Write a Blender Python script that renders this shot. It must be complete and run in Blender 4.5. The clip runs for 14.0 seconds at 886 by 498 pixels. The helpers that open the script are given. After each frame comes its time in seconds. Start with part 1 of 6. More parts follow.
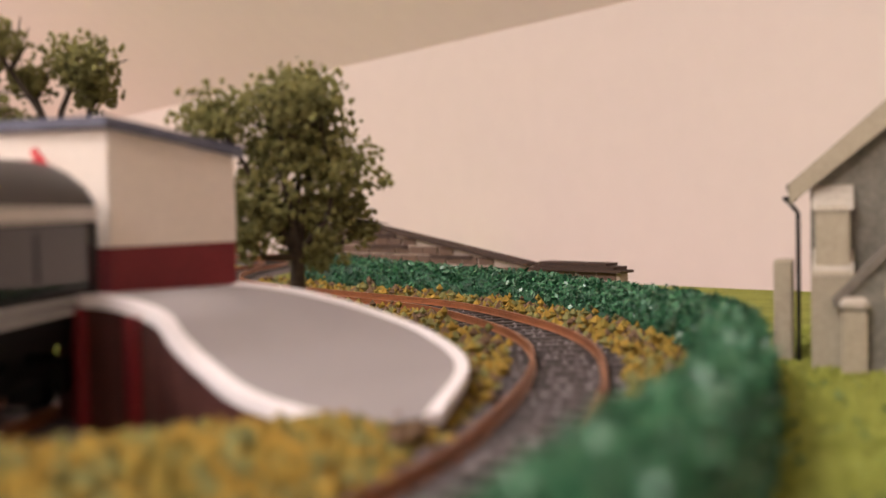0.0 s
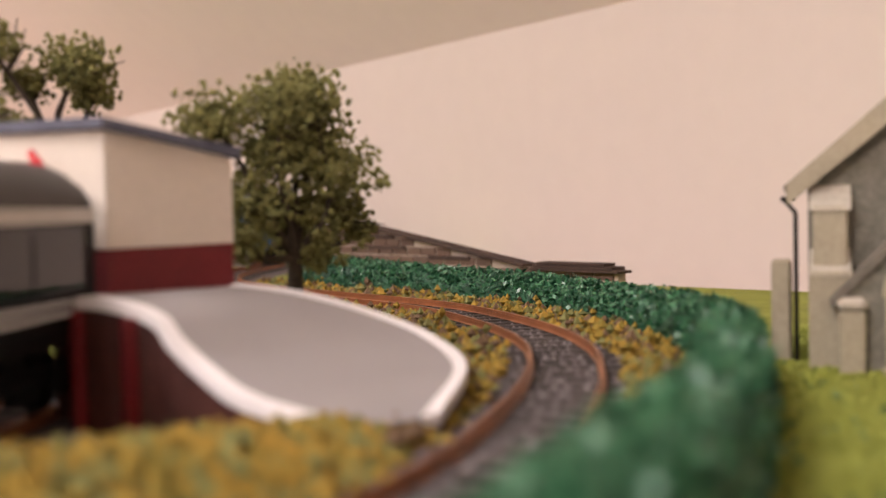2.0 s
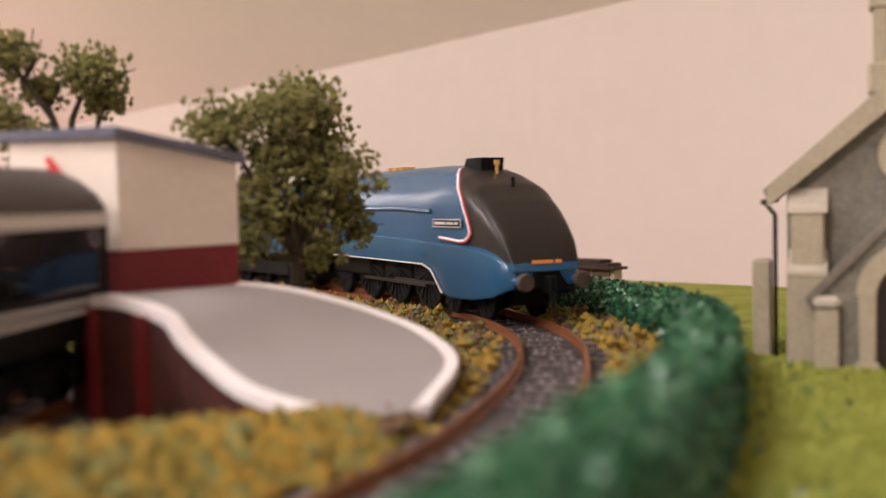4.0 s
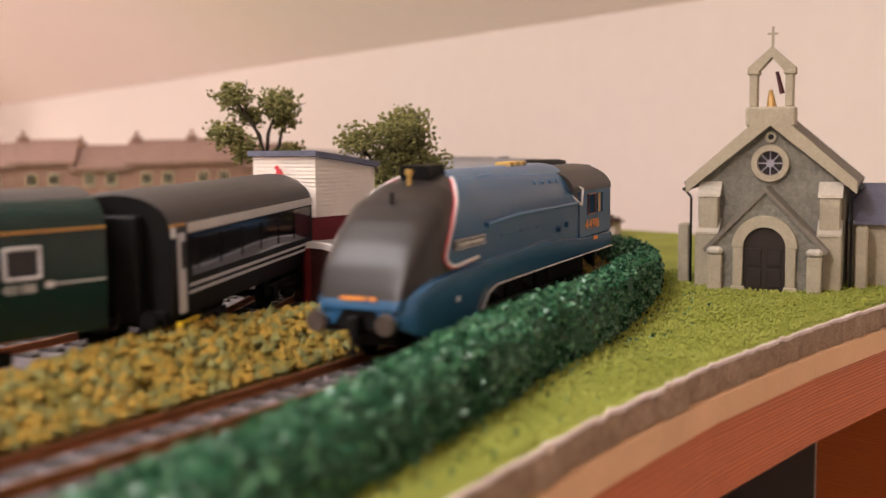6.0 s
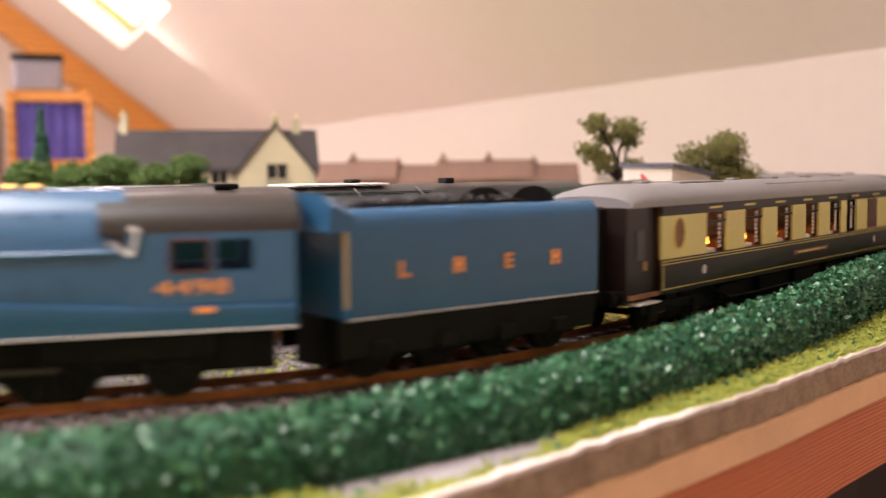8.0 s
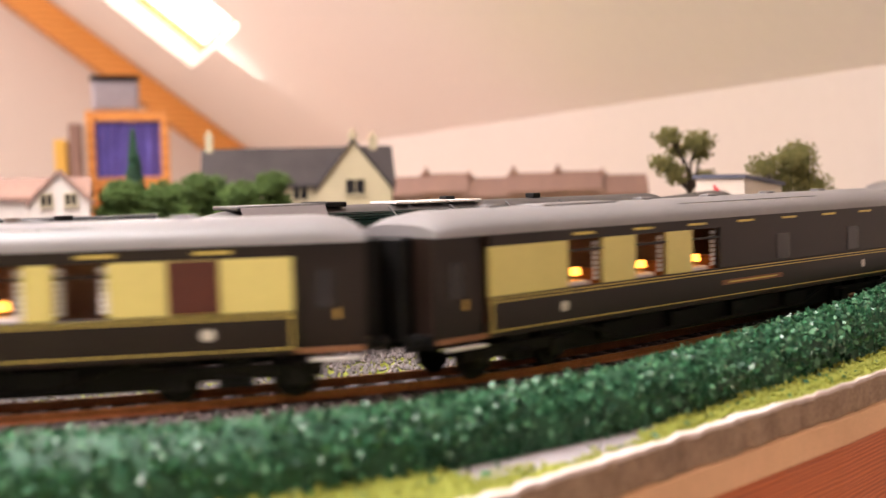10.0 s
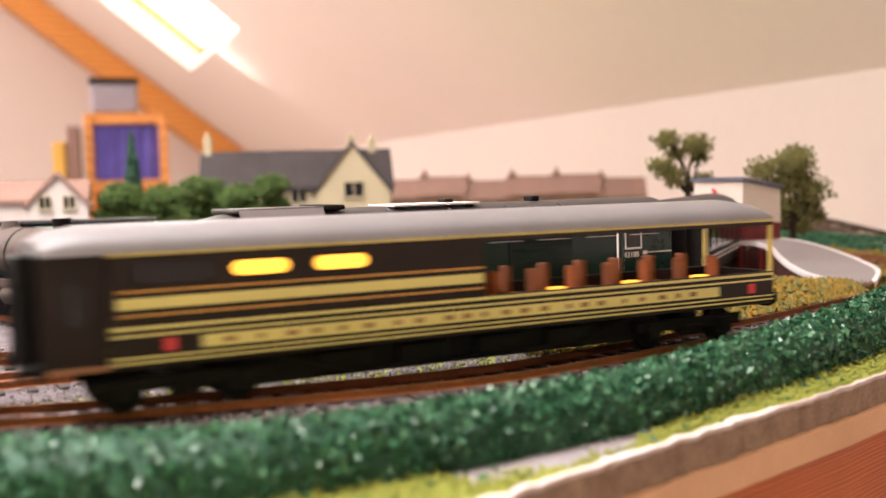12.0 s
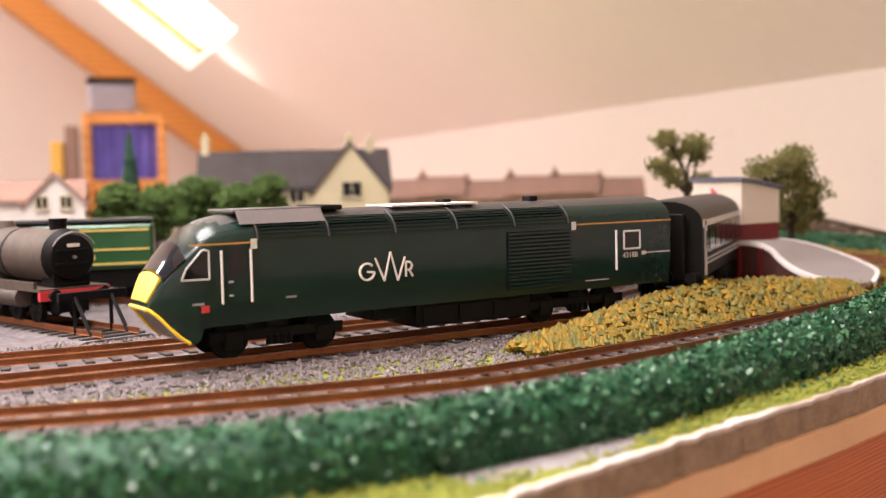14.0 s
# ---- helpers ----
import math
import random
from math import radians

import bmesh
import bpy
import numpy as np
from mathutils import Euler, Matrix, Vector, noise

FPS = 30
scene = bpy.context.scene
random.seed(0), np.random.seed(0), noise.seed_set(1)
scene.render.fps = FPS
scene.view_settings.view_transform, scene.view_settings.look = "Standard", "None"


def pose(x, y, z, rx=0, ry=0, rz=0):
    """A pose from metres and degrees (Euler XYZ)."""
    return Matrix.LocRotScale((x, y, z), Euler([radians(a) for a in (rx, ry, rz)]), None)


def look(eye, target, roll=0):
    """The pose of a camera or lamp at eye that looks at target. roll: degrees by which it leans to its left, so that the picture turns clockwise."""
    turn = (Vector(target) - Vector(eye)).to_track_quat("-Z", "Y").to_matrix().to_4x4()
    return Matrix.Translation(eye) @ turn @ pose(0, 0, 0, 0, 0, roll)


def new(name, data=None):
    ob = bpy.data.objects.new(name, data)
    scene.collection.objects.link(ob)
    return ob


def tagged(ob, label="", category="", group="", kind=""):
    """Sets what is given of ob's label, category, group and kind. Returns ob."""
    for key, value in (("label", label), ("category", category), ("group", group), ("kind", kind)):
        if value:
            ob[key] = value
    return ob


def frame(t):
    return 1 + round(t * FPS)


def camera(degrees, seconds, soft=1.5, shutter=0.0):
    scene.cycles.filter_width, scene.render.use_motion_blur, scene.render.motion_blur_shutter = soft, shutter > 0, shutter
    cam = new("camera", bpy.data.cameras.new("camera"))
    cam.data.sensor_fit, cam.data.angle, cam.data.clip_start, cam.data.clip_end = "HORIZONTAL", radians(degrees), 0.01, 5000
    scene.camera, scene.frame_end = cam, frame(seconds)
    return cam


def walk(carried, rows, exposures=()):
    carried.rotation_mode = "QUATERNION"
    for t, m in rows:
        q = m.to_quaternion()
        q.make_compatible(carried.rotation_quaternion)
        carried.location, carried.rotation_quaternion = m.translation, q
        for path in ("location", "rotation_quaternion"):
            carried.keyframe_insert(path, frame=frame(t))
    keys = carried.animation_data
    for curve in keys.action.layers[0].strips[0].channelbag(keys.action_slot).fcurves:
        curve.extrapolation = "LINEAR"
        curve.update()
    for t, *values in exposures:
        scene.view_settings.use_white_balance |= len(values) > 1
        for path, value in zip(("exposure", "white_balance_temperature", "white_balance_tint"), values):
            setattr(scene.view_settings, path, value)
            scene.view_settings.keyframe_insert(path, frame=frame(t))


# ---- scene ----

# camera: seconds, eye, heading from +y towards +x, pitch, roll
PATH = [
    (0, (0.2499, -0.1176, 0.0376), 48.28, -2.32, -1.17),
    (3.5, (0.2501, -0.1176, 0.0377), 48.42, -2.27, -1.32),
    (5.8, (0.1150, -0.2500, 0.0620), 44.80, -6.10, -0.45),
    (6, (0.0950, -0.2600, 0.0625), 45.55, -6.00, -0.70),
    (6.5, (0.0474, -0.2810, 0.0610), 43.05, -5.85, -0.90),
    (7, (0.0090, -0.2820, 0.0540), 39.20, -4.55, -0.80),
    (7.5, (-0.0470, -0.3085, 0.0570), 37.15, -4.98, -0.15),
    (8, (-0.0785, -0.3265, 0.0568), 35.65, -4.42, -0.55),
    (8.5, (-0.0960, -0.3375, 0.0575), 33.95, -4.02, -1.10),
    (9, (-0.1050, -0.3437, 0.0592), 32.46, -3.97, -1.43),
    (11.5, (-0.1049, -0.3440, 0.0595), 32.47, -3.66, -1.40),
    (14, (-0.1035, -0.3424, 0.0595), 32.57, -3.66, -1.38),
    ]


def aimed(eye, heading, pitch, roll):
    a, b = radians(heading), radians(pitch)
    way = Vector((math.sin(a) * math.cos(b), math.cos(a) * math.cos(b), math.sin(b)))
    return look(eye, Vector(eye) + way, roll)


cam = camera(44.84, 14.0, soft=1.25, shutter=0.5)
cam.data.dof.use_dof = True
cam.data.dof.focus_distance = 0.415
cam.data.dof.aperture_fstop = 10.5
walk(cam, [(t, aimed(e, h, p, r)) for t, e, h, p, r in PATH], exposures=((0.0, -0.32), (3.5, -0.32), (6.5, -0.26), (8.0, -0.16), (9.0, -0.10), (14.0, -0.06)))

# ---- light ----
world = bpy.data.worlds.new("world")
scene.world = world
world.use_nodes = True
sky = world.node_tree.nodes.new("ShaderNodeTexSky")
sky.sky_type, sky.sun_disc = "NISHITA", False
sky.sun_elevation, sky.sun_rotation = radians(38), radians(200)
world.node_tree.links.new(sky.outputs[0], world.node_tree.nodes["Background"].inputs[0])
world.node_tree.nodes["Background"].inputs[1].default_value = 0.12


def area_lamp(name, eye, target, size_x, size_y, watts, colour):
    d = bpy.data.lights.new(name, "AREA")
    d.shape, d.size, d.size_y, d.energy, d.color = "RECTANGLE", size_x, size_y, watts, colour
    ob = new(name, d)
    ob.matrix_basis = look(eye, target)
    return ob


# added overhead panel, as daylight of an assumed roof window out of view
area_lamp("assumed_window_light", (-0.285, 0.235, 0.955), (-0.875, 0.235, 0.145), 0.70, 0.74, 27.0, (1.0, 0.97, 1.0))


def point_light(name, place, watts, colour):
    d = bpy.data.lights.new(name, "POINT")
    d.energy, d.color, d.shadow_soft_size = watts, colour, 0.09
    ob = new(name, d)
    ob.matrix_basis = Matrix.Translation(place)


# two warm fill lights added out of view; no lamp is known there
point_light("fill_light_near", (-0.75, -0.15, 0.80), 42.0, (1.0, 0.88, 0.86))
point_light("fill_light_far", (-0.80, 1.90, 0.85), 112.0, (1.0, 0.87, 0.86))
# daylight of the roof window at the far end
area_lamp("far_roof_window_light", (0.80, 2.40, 0.60), (0.2, 2.0, 0.0), 0.35, 0.7, 14.0, (1.0, 0.96, 0.92))


# ---- materials ----
def paint(name, colour, rough=0.5, metal=0.0, vary=0.12, grain=900.0, bump=0.0, patch=60.0, piece=0.0, coat=0.0, dark=None, spec=0.4):
    """A surface with fine grain and wide patches of another tone; dark: the second colour."""
    m = bpy.data.materials.new(name)
    m.use_nodes = True
    nt = m.node_tree
    n, ln = nt.nodes, nt.links
    b = n["Principled BSDF"]
    b.inputs["Roughness"].default_value, b.inputs["Metallic"].default_value = rough, metal
    b.inputs["Coat Weight"].default_value = coat
    b.inputs["Specular IOR Level"].default_value = spec
    tc = n.new("ShaderNodeTexCoord")
    fine, wide = n.new("ShaderNodeTexNoise"), n.new("ShaderNodeTexNoise")
    fine.inputs["Scale"].default_value, wide.inputs["Scale"].default_value = grain, patch
    fine.inputs["Detail"].default_value, wide.inputs["Detail"].default_value = 4, 3
    ln.new(tc.outputs["Object"], fine.inputs["Vector"])
    ln.new(tc.outputs["Object"], wide.inputs["Vector"])
    add = n.new("ShaderNodeMath")
    ln.new(fine.outputs[0], add.inputs[0])
    ln.new(wide.outputs[0], add.inputs[1])
    last = add
    if piece:
        info = n.new("ShaderNodeObjectInfo")
        mul = n.new("ShaderNodeMath")
        mul.operation, mul.inputs[1].default_value = "MULTIPLY_ADD", piece
        ln.new(info.outputs["Random"], mul.inputs[0])
        ln.new(add.outputs[0], mul.inputs[2])
        last = mul
    ramp = n.new("ShaderNodeMapRange")
    ramp.inputs[1].default_value, ramp.inputs[2].default_value = 0.65, 1.35 + piece
    ln.new(last.outputs[0], ramp.inputs[0])
    mix = n.new("ShaderNodeMix")
    mix.data_type = "RGBA"
    lo = dark or [c * (1 - vary) for c in colour]
    hi = [min(1, c * (1 + vary)) for c in colour] if dark is None else colour
    mix.inputs[6].default_value, mix.inputs[7].default_value = (*lo, 1), (*hi, 1)
    ln.new(ramp.outputs[0], mix.inputs[0])
    ln.new(mix.outputs[2], b.inputs["Base Color"])
    if bump:
        bp = n.new("ShaderNodeBump")
        bp.inputs["Strength"].default_value, bp.inputs["Distance"].default_value = bump, 0.0006
        ln.new(fine.outputs[0], bp.inputs["Height"])
        ln.new(bp.outputs[0], b.inputs["Normal"])
    return m


def glow(name, colour, power):
    m = bpy.data.materials.new(name)
    m.use_nodes = True
    b = m.node_tree.nodes["Principled BSDF"]
    b.inputs["Base Color"].default_value = (*colour, 1)
    b.inputs["Emission Color"].default_value, b.inputs["Emission Strength"].default_value = (*colour, 1), power
    return m


def clear_glass(name, tint=(1, 1, 1), rough=0.02):
    m = bpy.data.materials.new(name)
    m.use_nodes = True
    b = m.node_tree.nodes["Principled BSDF"]
    b.inputs["Base Color"].default_value, b.inputs["Roughness"].default_value = (*tint, 1), rough
    b.inputs["Transmission Weight"].default_value, b.inputs["IOR"].default_value = 1.0, 1.02
    b.inputs["Specular IOR Level"].default_value = 0.5
    return m


def grained(name, light, dark, stretch=(1, 1, 1), scale=40.0, rough=0.55):
    """Timber: rings drawn out along the length of the piece."""
    m = bpy.data.materials.new(name)
    m.use_nodes = True
    n, ln = m.node_tree.nodes, m.node_tree.links
    b = n["Principled BSDF"]
    b.inputs["Roughness"].default_value = rough
    tc, mp, w, nz, mix = (n.new(k) for k in ("ShaderNodeTexCoord", "ShaderNodeMapping", "ShaderNodeTexWave", "ShaderNodeTexNoise", "ShaderNodeMix"))
    mp.inputs["Scale"].default_value = stretch
    ln.new(tc.outputs["Object"], mp.inputs[0])
    ln.new(mp.outputs[0], w.inputs["Vector"])
    w.wave_type, w.bands_direction = "BANDS", "Z"
    w.inputs["Scale"].default_value, w.inputs["Distortion"].default_value, w.inputs["Detail"].default_value = scale, 5.0, 3
    w.inputs["Detail Scale"].default_value = 1.2
    mix.data_type = "RGBA"
    mix.inputs[6].default_value, mix.inputs[7].default_value = (*dark, 1), (*light, 1)
    ln.new(w.outputs["Fac"], mix.inputs[0])
    ln.new(mix.outputs[2], b.inputs["Base Color"])
    bp = n.new("ShaderNodeBump")
    bp.inputs["Strength"].default_value, bp.inputs["Distance"].default_value = 0.25, 0.001
    ln.new(w.outputs["Fac"], bp.inputs["Height"])
    ln.new(bp.outputs[0], b.inputs["Normal"])
    return m


WALL = paint("cream_wall_paint", (0.68, 0.605, 0.545), 0.85, vary=0.02, grain=60, bump=0.05, patch=1.5)
CEIL = paint("ceiling_paint", (0.88, 0.79, 0.72), 0.9, vary=0.02, grain=60, bump=0.05, patch=1.5)
# floor out of view, its tone raised to bounce light onto the ceiling
FLOOR = paint("carpet", (0.40, 0.31, 0.25), 0.95, vary=0.2, grain=200, bump=0.3, patch=5)
PINE = grained("pine", (0.80, 0.36, 0.09), (0.62, 0.24, 0.05), (1, 1, 1), 14)
REDWOOD = grained("stained_timber", (0.60, 0.155, 0.034), (0.38, 0.082, 0.017), (3, 3, 60), 4.0, 0.5)
MDF = paint("cut_board_edge", (0.72, 0.45, 0.26), 0.8, vary=0.12, grain=1500, bump=0.2, patch=40)
FIBRE = paint("fibreboard", (0.40, 0.29, 0.20), 0.95, vary=0.35, grain=900, bump=1.0, patch=150, dark=(0.20, 0.135, 0.09))
PAPER = paint("torn_paper", (0.70, 0.61, 0.57), 0.9, vary=0.1, grain=500, bump=0.4, patch=90)
GRASS = paint("grass_mat", (0.34, 0.365, 0.065), 0.95, grain=1800, bump=1.0, patch=70, dark=(0.19, 0.21, 0.028))
BLADE = paint("grass_fibres", (0.32, 0.34, 0.075), 0.9, grain=900, patch=60, dark=(0.21, 0.24, 0.03))
BARE = paint("bare_plaster_ground", (0.38, 0.35, 0.36), 0.95, grain=1500, bump=0.8, patch=120, dark=(0.24, 0.215, 0.22))
LEAF = paint("hedge_foam", (0.017, 0.105, 0.044), 0.6, grain=700, patch=120, dark=(0.004, 0.026, 0.013))
LEAF2 = paint("hedge_flakes", (0.088, 0.27, 0.125), 0.32, grain=900, patch=500, dark=(0.010, 0.065, 0.032), spec=0.7)
SCRUB = paint("scrub_flock", (0.42, 0.24, 0.035), 0.9, grain=600, patch=90, dark=(0.13, 0.12, 0.02))
EARTH = paint("earth", (0.20, 0.125, 0.07), 0.95, grain=900, bump=1.0, patch=60, dark=(0.10, 0.062, 0.035))
STONE = paint("ballast_stone", (0.33, 0.285, 0.29), 0.85, grain=700, patch=500, dark=(0.09, 0.078, 0.08))
BED = paint("ballast_bed", (0.21, 0.18, 0.185), 0.95, grain=1300, bump=1.0, patch=200, dark=(0.08, 0.068, 0.07))
RAIL = paint("rusty_rail", (0.38, 0.14, 0.055), 0.42, 0.55, grain=900, patch=90, dark=(0.20, 0.075, 0.03))
SLEEPER = paint("sleeper", (0.055, 0.045, 0.042), 0.75, vary=0.4, grain=900, piece=0.4)
ASPHALT = paint("platform_surface", (0.30, 0.27, 0.265), 0.9, vary=0.07, grain=1500, bump=0.3, patch=40)
WHITE = paint("white_edging", (0.80, 0.76, 0.76), 0.7, vary=0.06, grain=900, patch=90)
MAROON = paint("maroon_paint", (0.155, 0.012, 0.016), 0.5, vary=0.2, grain=700, patch=70)
DARKBRICK = paint("platform_wall", (0.06, 0.018, 0.014), 0.7, vary=0.4, grain=700, patch=70)
CREAM = paint("cream_boards", (0.74, 0.66, 0.57), 0.6, vary=0.05, grain=500, patch=60)
SLATE = paint("blue_grey_roof", (0.115, 0.12, 0.16), 0.7, vary=0.2, grain=600, patch=60)
DSLATE = paint("dark_slate", (0.055, 0.047, 0.047), 0.8, vary=0.25, grain=500, patch=50)
GREYSTONE = paint("rubble_stone", (0.25, 0.235, 0.19), 0.9, grain=600, bump=0.8, patch=220, dark=(0.13, 0.125, 0.10))
DRESSED = paint("dressed_stone", (0.37, 0.325, 0.235), 0.85, vary=0.14, grain=700, bump=0.3, patch=90)
CAPSTONE = paint("weathered_cap_stone", (0.44, 0.40, 0.33), 0.85, vary=0.14, grain=700, bump=0.3, patch=100)
PALE = paint("pale_weathered_stone", (0.66, 0.62, 0.58), 0.85, vary=0.1, grain=700, patch=100)
ROOFTILE = paint("church_roof", (0.17, 0.15, 0.12), 0.85, vary=0.25, grain=500, patch=80)
BLACK = paint("black_paint", (0.005, 0.0045, 0.0045), 0.55, vary=0.3, grain=700, patch=90, spec=0.15)
DARKWOOD_AND_SHADE = paint("dark_door_and_shade", (0.022, 0.014, 0.011), 0.5, vary=0.3, grain=700, patch=200)
BRICK = paint("brown_brick", (0.17, 0.105, 0.075), 0.9, grain=600, bump=0.4, patch=150, piece=0.7, dark=(0.085, 0.055, 0.042))
MORTAR = paint("mortar", (0.44, 0.36, 0.30), 0.95, vary=0.1, grain=800, patch=100)
BEAM = paint("weathered_timber", (0.05, 0.028, 0.02), 0.8, vary=0.4, grain=800, patch=150)
BARK = paint("bark", (0.045, 0.033, 0.022), 0.9, vary=0.4, grain=900, patch=300)
FOLIAGE = paint("tree_foliage", (0.25, 0.235, 0.075), 0.85, grain=500, patch=160, dark=(0.10, 0.10, 0.03))
FOLIAGE2 = paint("garden_foliage", (0.10, 0.17, 0.035), 0.8, grain=300, patch=60, dark=(0.035, 0.07, 0.015))
BUFF = paint("buff_render", (0.56, 0.50, 0.34), 0.85, vary=0.08, grain=400, patch=40)
BRONZE = paint("bronze_figure", (0.50, 0.30, 0.10), 0.5, 0.3, vary=0.2)
RUST = paint("terrace_walls", (0.38, 0.22, 0.16), 0.9, grain=300, patch=40, dark=(0.25, 0.15, 0.12))
TERRACEROOF = paint("terrace_roofs", (0.33, 0.20, 0.155), 0.9, grain=300, patch=40, dark=(0.22, 0.14, 0.115))
BLUECLOTH = paint("blue_cloth", (0.12, 0.10, 0.42), 0.7, vary=0.25, grain=40, patch=9)
GREYPLASTIC = paint("grey_plastic", (0.30, 0.28, 0.32), 0.4, vary=0.1, grain=80, patch=20)
CARD_A = paint("coloured_card", (0.70, 0.42, 0.08), 0.7, vary=0.1, grain=60, patch=20)
# rolling stock
GREEN = paint("dark_green_paint", (0.006, 0.022, 0.018), 0.22, vary=0.10, grain=500, patch=40, spec=0.42)
GREYROOF = paint("roof_grey", (0.16, 0.15, 0.15), 0.45, vary=0.1, grain=500, patch=60)
DKROOF = paint("power_car_roof", (0.05, 0.044, 0.042), 0.5, vary=0.15, grain=500, patch=60)
FLAP = paint("roof_flap", (0.16, 0.14, 0.14), 0.4, vary=0.1)
YELLOW = paint("warning_yellow", (0.80, 0.55, 0.03), 0.4, vary=0.06)
ORANGE = paint("orange_line", (0.55, 0.27, 0.06), 0.4, vary=0.08)
SILVER = paint("silver_paint", (0.62, 0.60, 0.60), 0.35, vary=0.06)
LETTER = paint("white_lettering", (0.72, 0.68, 0.66), 0.5, vary=0.04)
DARKGLASS = paint("dark_glass", (0.014, 0.012, 0.013), 0.06, vary=0.1)
REDDOT = paint("red_marking", (0.62, 0.05, 0.06), 0.5, vary=0.05)
BLUE = paint("garter_blue_paint", (0.026, 0.092, 0.185), 0.27, vary=0.07, grain=600, patch=50, spec=0.48)
SMOKE = paint("smokebox_black", (0.020, 0.016, 0.014), 0.38, vary=0.2, grain=600, patch=60, spec=0.35)
REDLINE = paint("red_lining", (0.45, 0.02, 0.03), 0.45, vary=0.08)
GILT = paint("gilt_lettering", (0.80, 0.30, 0.07), 0.45, vary=0.08)
BRASS = paint("brass", (0.62, 0.40, 0.12), 0.35, 0.7, vary=0.1)
WHEELRED = paint("wheel_red", (0.05, 0.008, 0.008), 0.6, vary=0.3)
STEEL = paint("bright_steel", (0.45, 0.43, 0.42), 0.35, 0.9, vary=0.1)
COAL = paint("coal", (0.012, 0.011, 0.011), 0.5, vary=0.5, grain=800, bump=0.8)
UMBER = paint("umber_paint", (0.015, 0.009, 0.007), 0.34, vary=0.12, grain=500, patch=50, spec=0.28)
CREAMCOACH = paint("coach_cream", (0.64, 0.55, 0.20), 0.38, vary=0.05, grain=500, patch=50)
LINING = paint("yellow_lining", (0.62, 0.48, 0.13), 0.45, vary=0.08)
COACHROOF = paint("coach_roof", (0.19, 0.182, 0.186), 0.45, vary=0.08, grain=500, patch=60)
DOORBROWN = paint("red_brown_door", (0.075, 0.016, 0.010), 0.4, vary=0.15)
DARKSTEEL = paint("dark_steel", (0.07, 0.06, 0.058), 0.4, 0.8, vary=0.3)
CLOTH = paint("table_cloth", (0.78, 0.74, 0.72), 0.8, vary=0.05)
# seat cloth, its orange deepened by the coach's warm light put into the colour
SEAT = paint("seat_cloth_lit", (0.42, 0.13, 0.035), 0.7, vary=0.2)
INTERIOR = paint("coach_interior", (0.22, 0.10, 0.05), 0.6, vary=0.2)
LAMPSHADE = glow("table_lamp_shade", (1.0, 0.38, 0.05), 6.0)
WARMGLOW = glow("amber_glow", (1.0, 0.46, 0.05), 2.6)
GLASS = clear_glass("window_glass")
LGREEN = paint("malachite_green", (0.020, 0.085, 0.030), 0.35, vary=0.1, coat=0.2)
WEATHERED = paint("weathered_brown_black", (0.0660, 0.0468, 0.0358), 0.7, vary=0.3, grain=300, patch=80)
SKYGLOW = glow("daylight_pane", (1.0, 0.98, 0.95), 3.0)


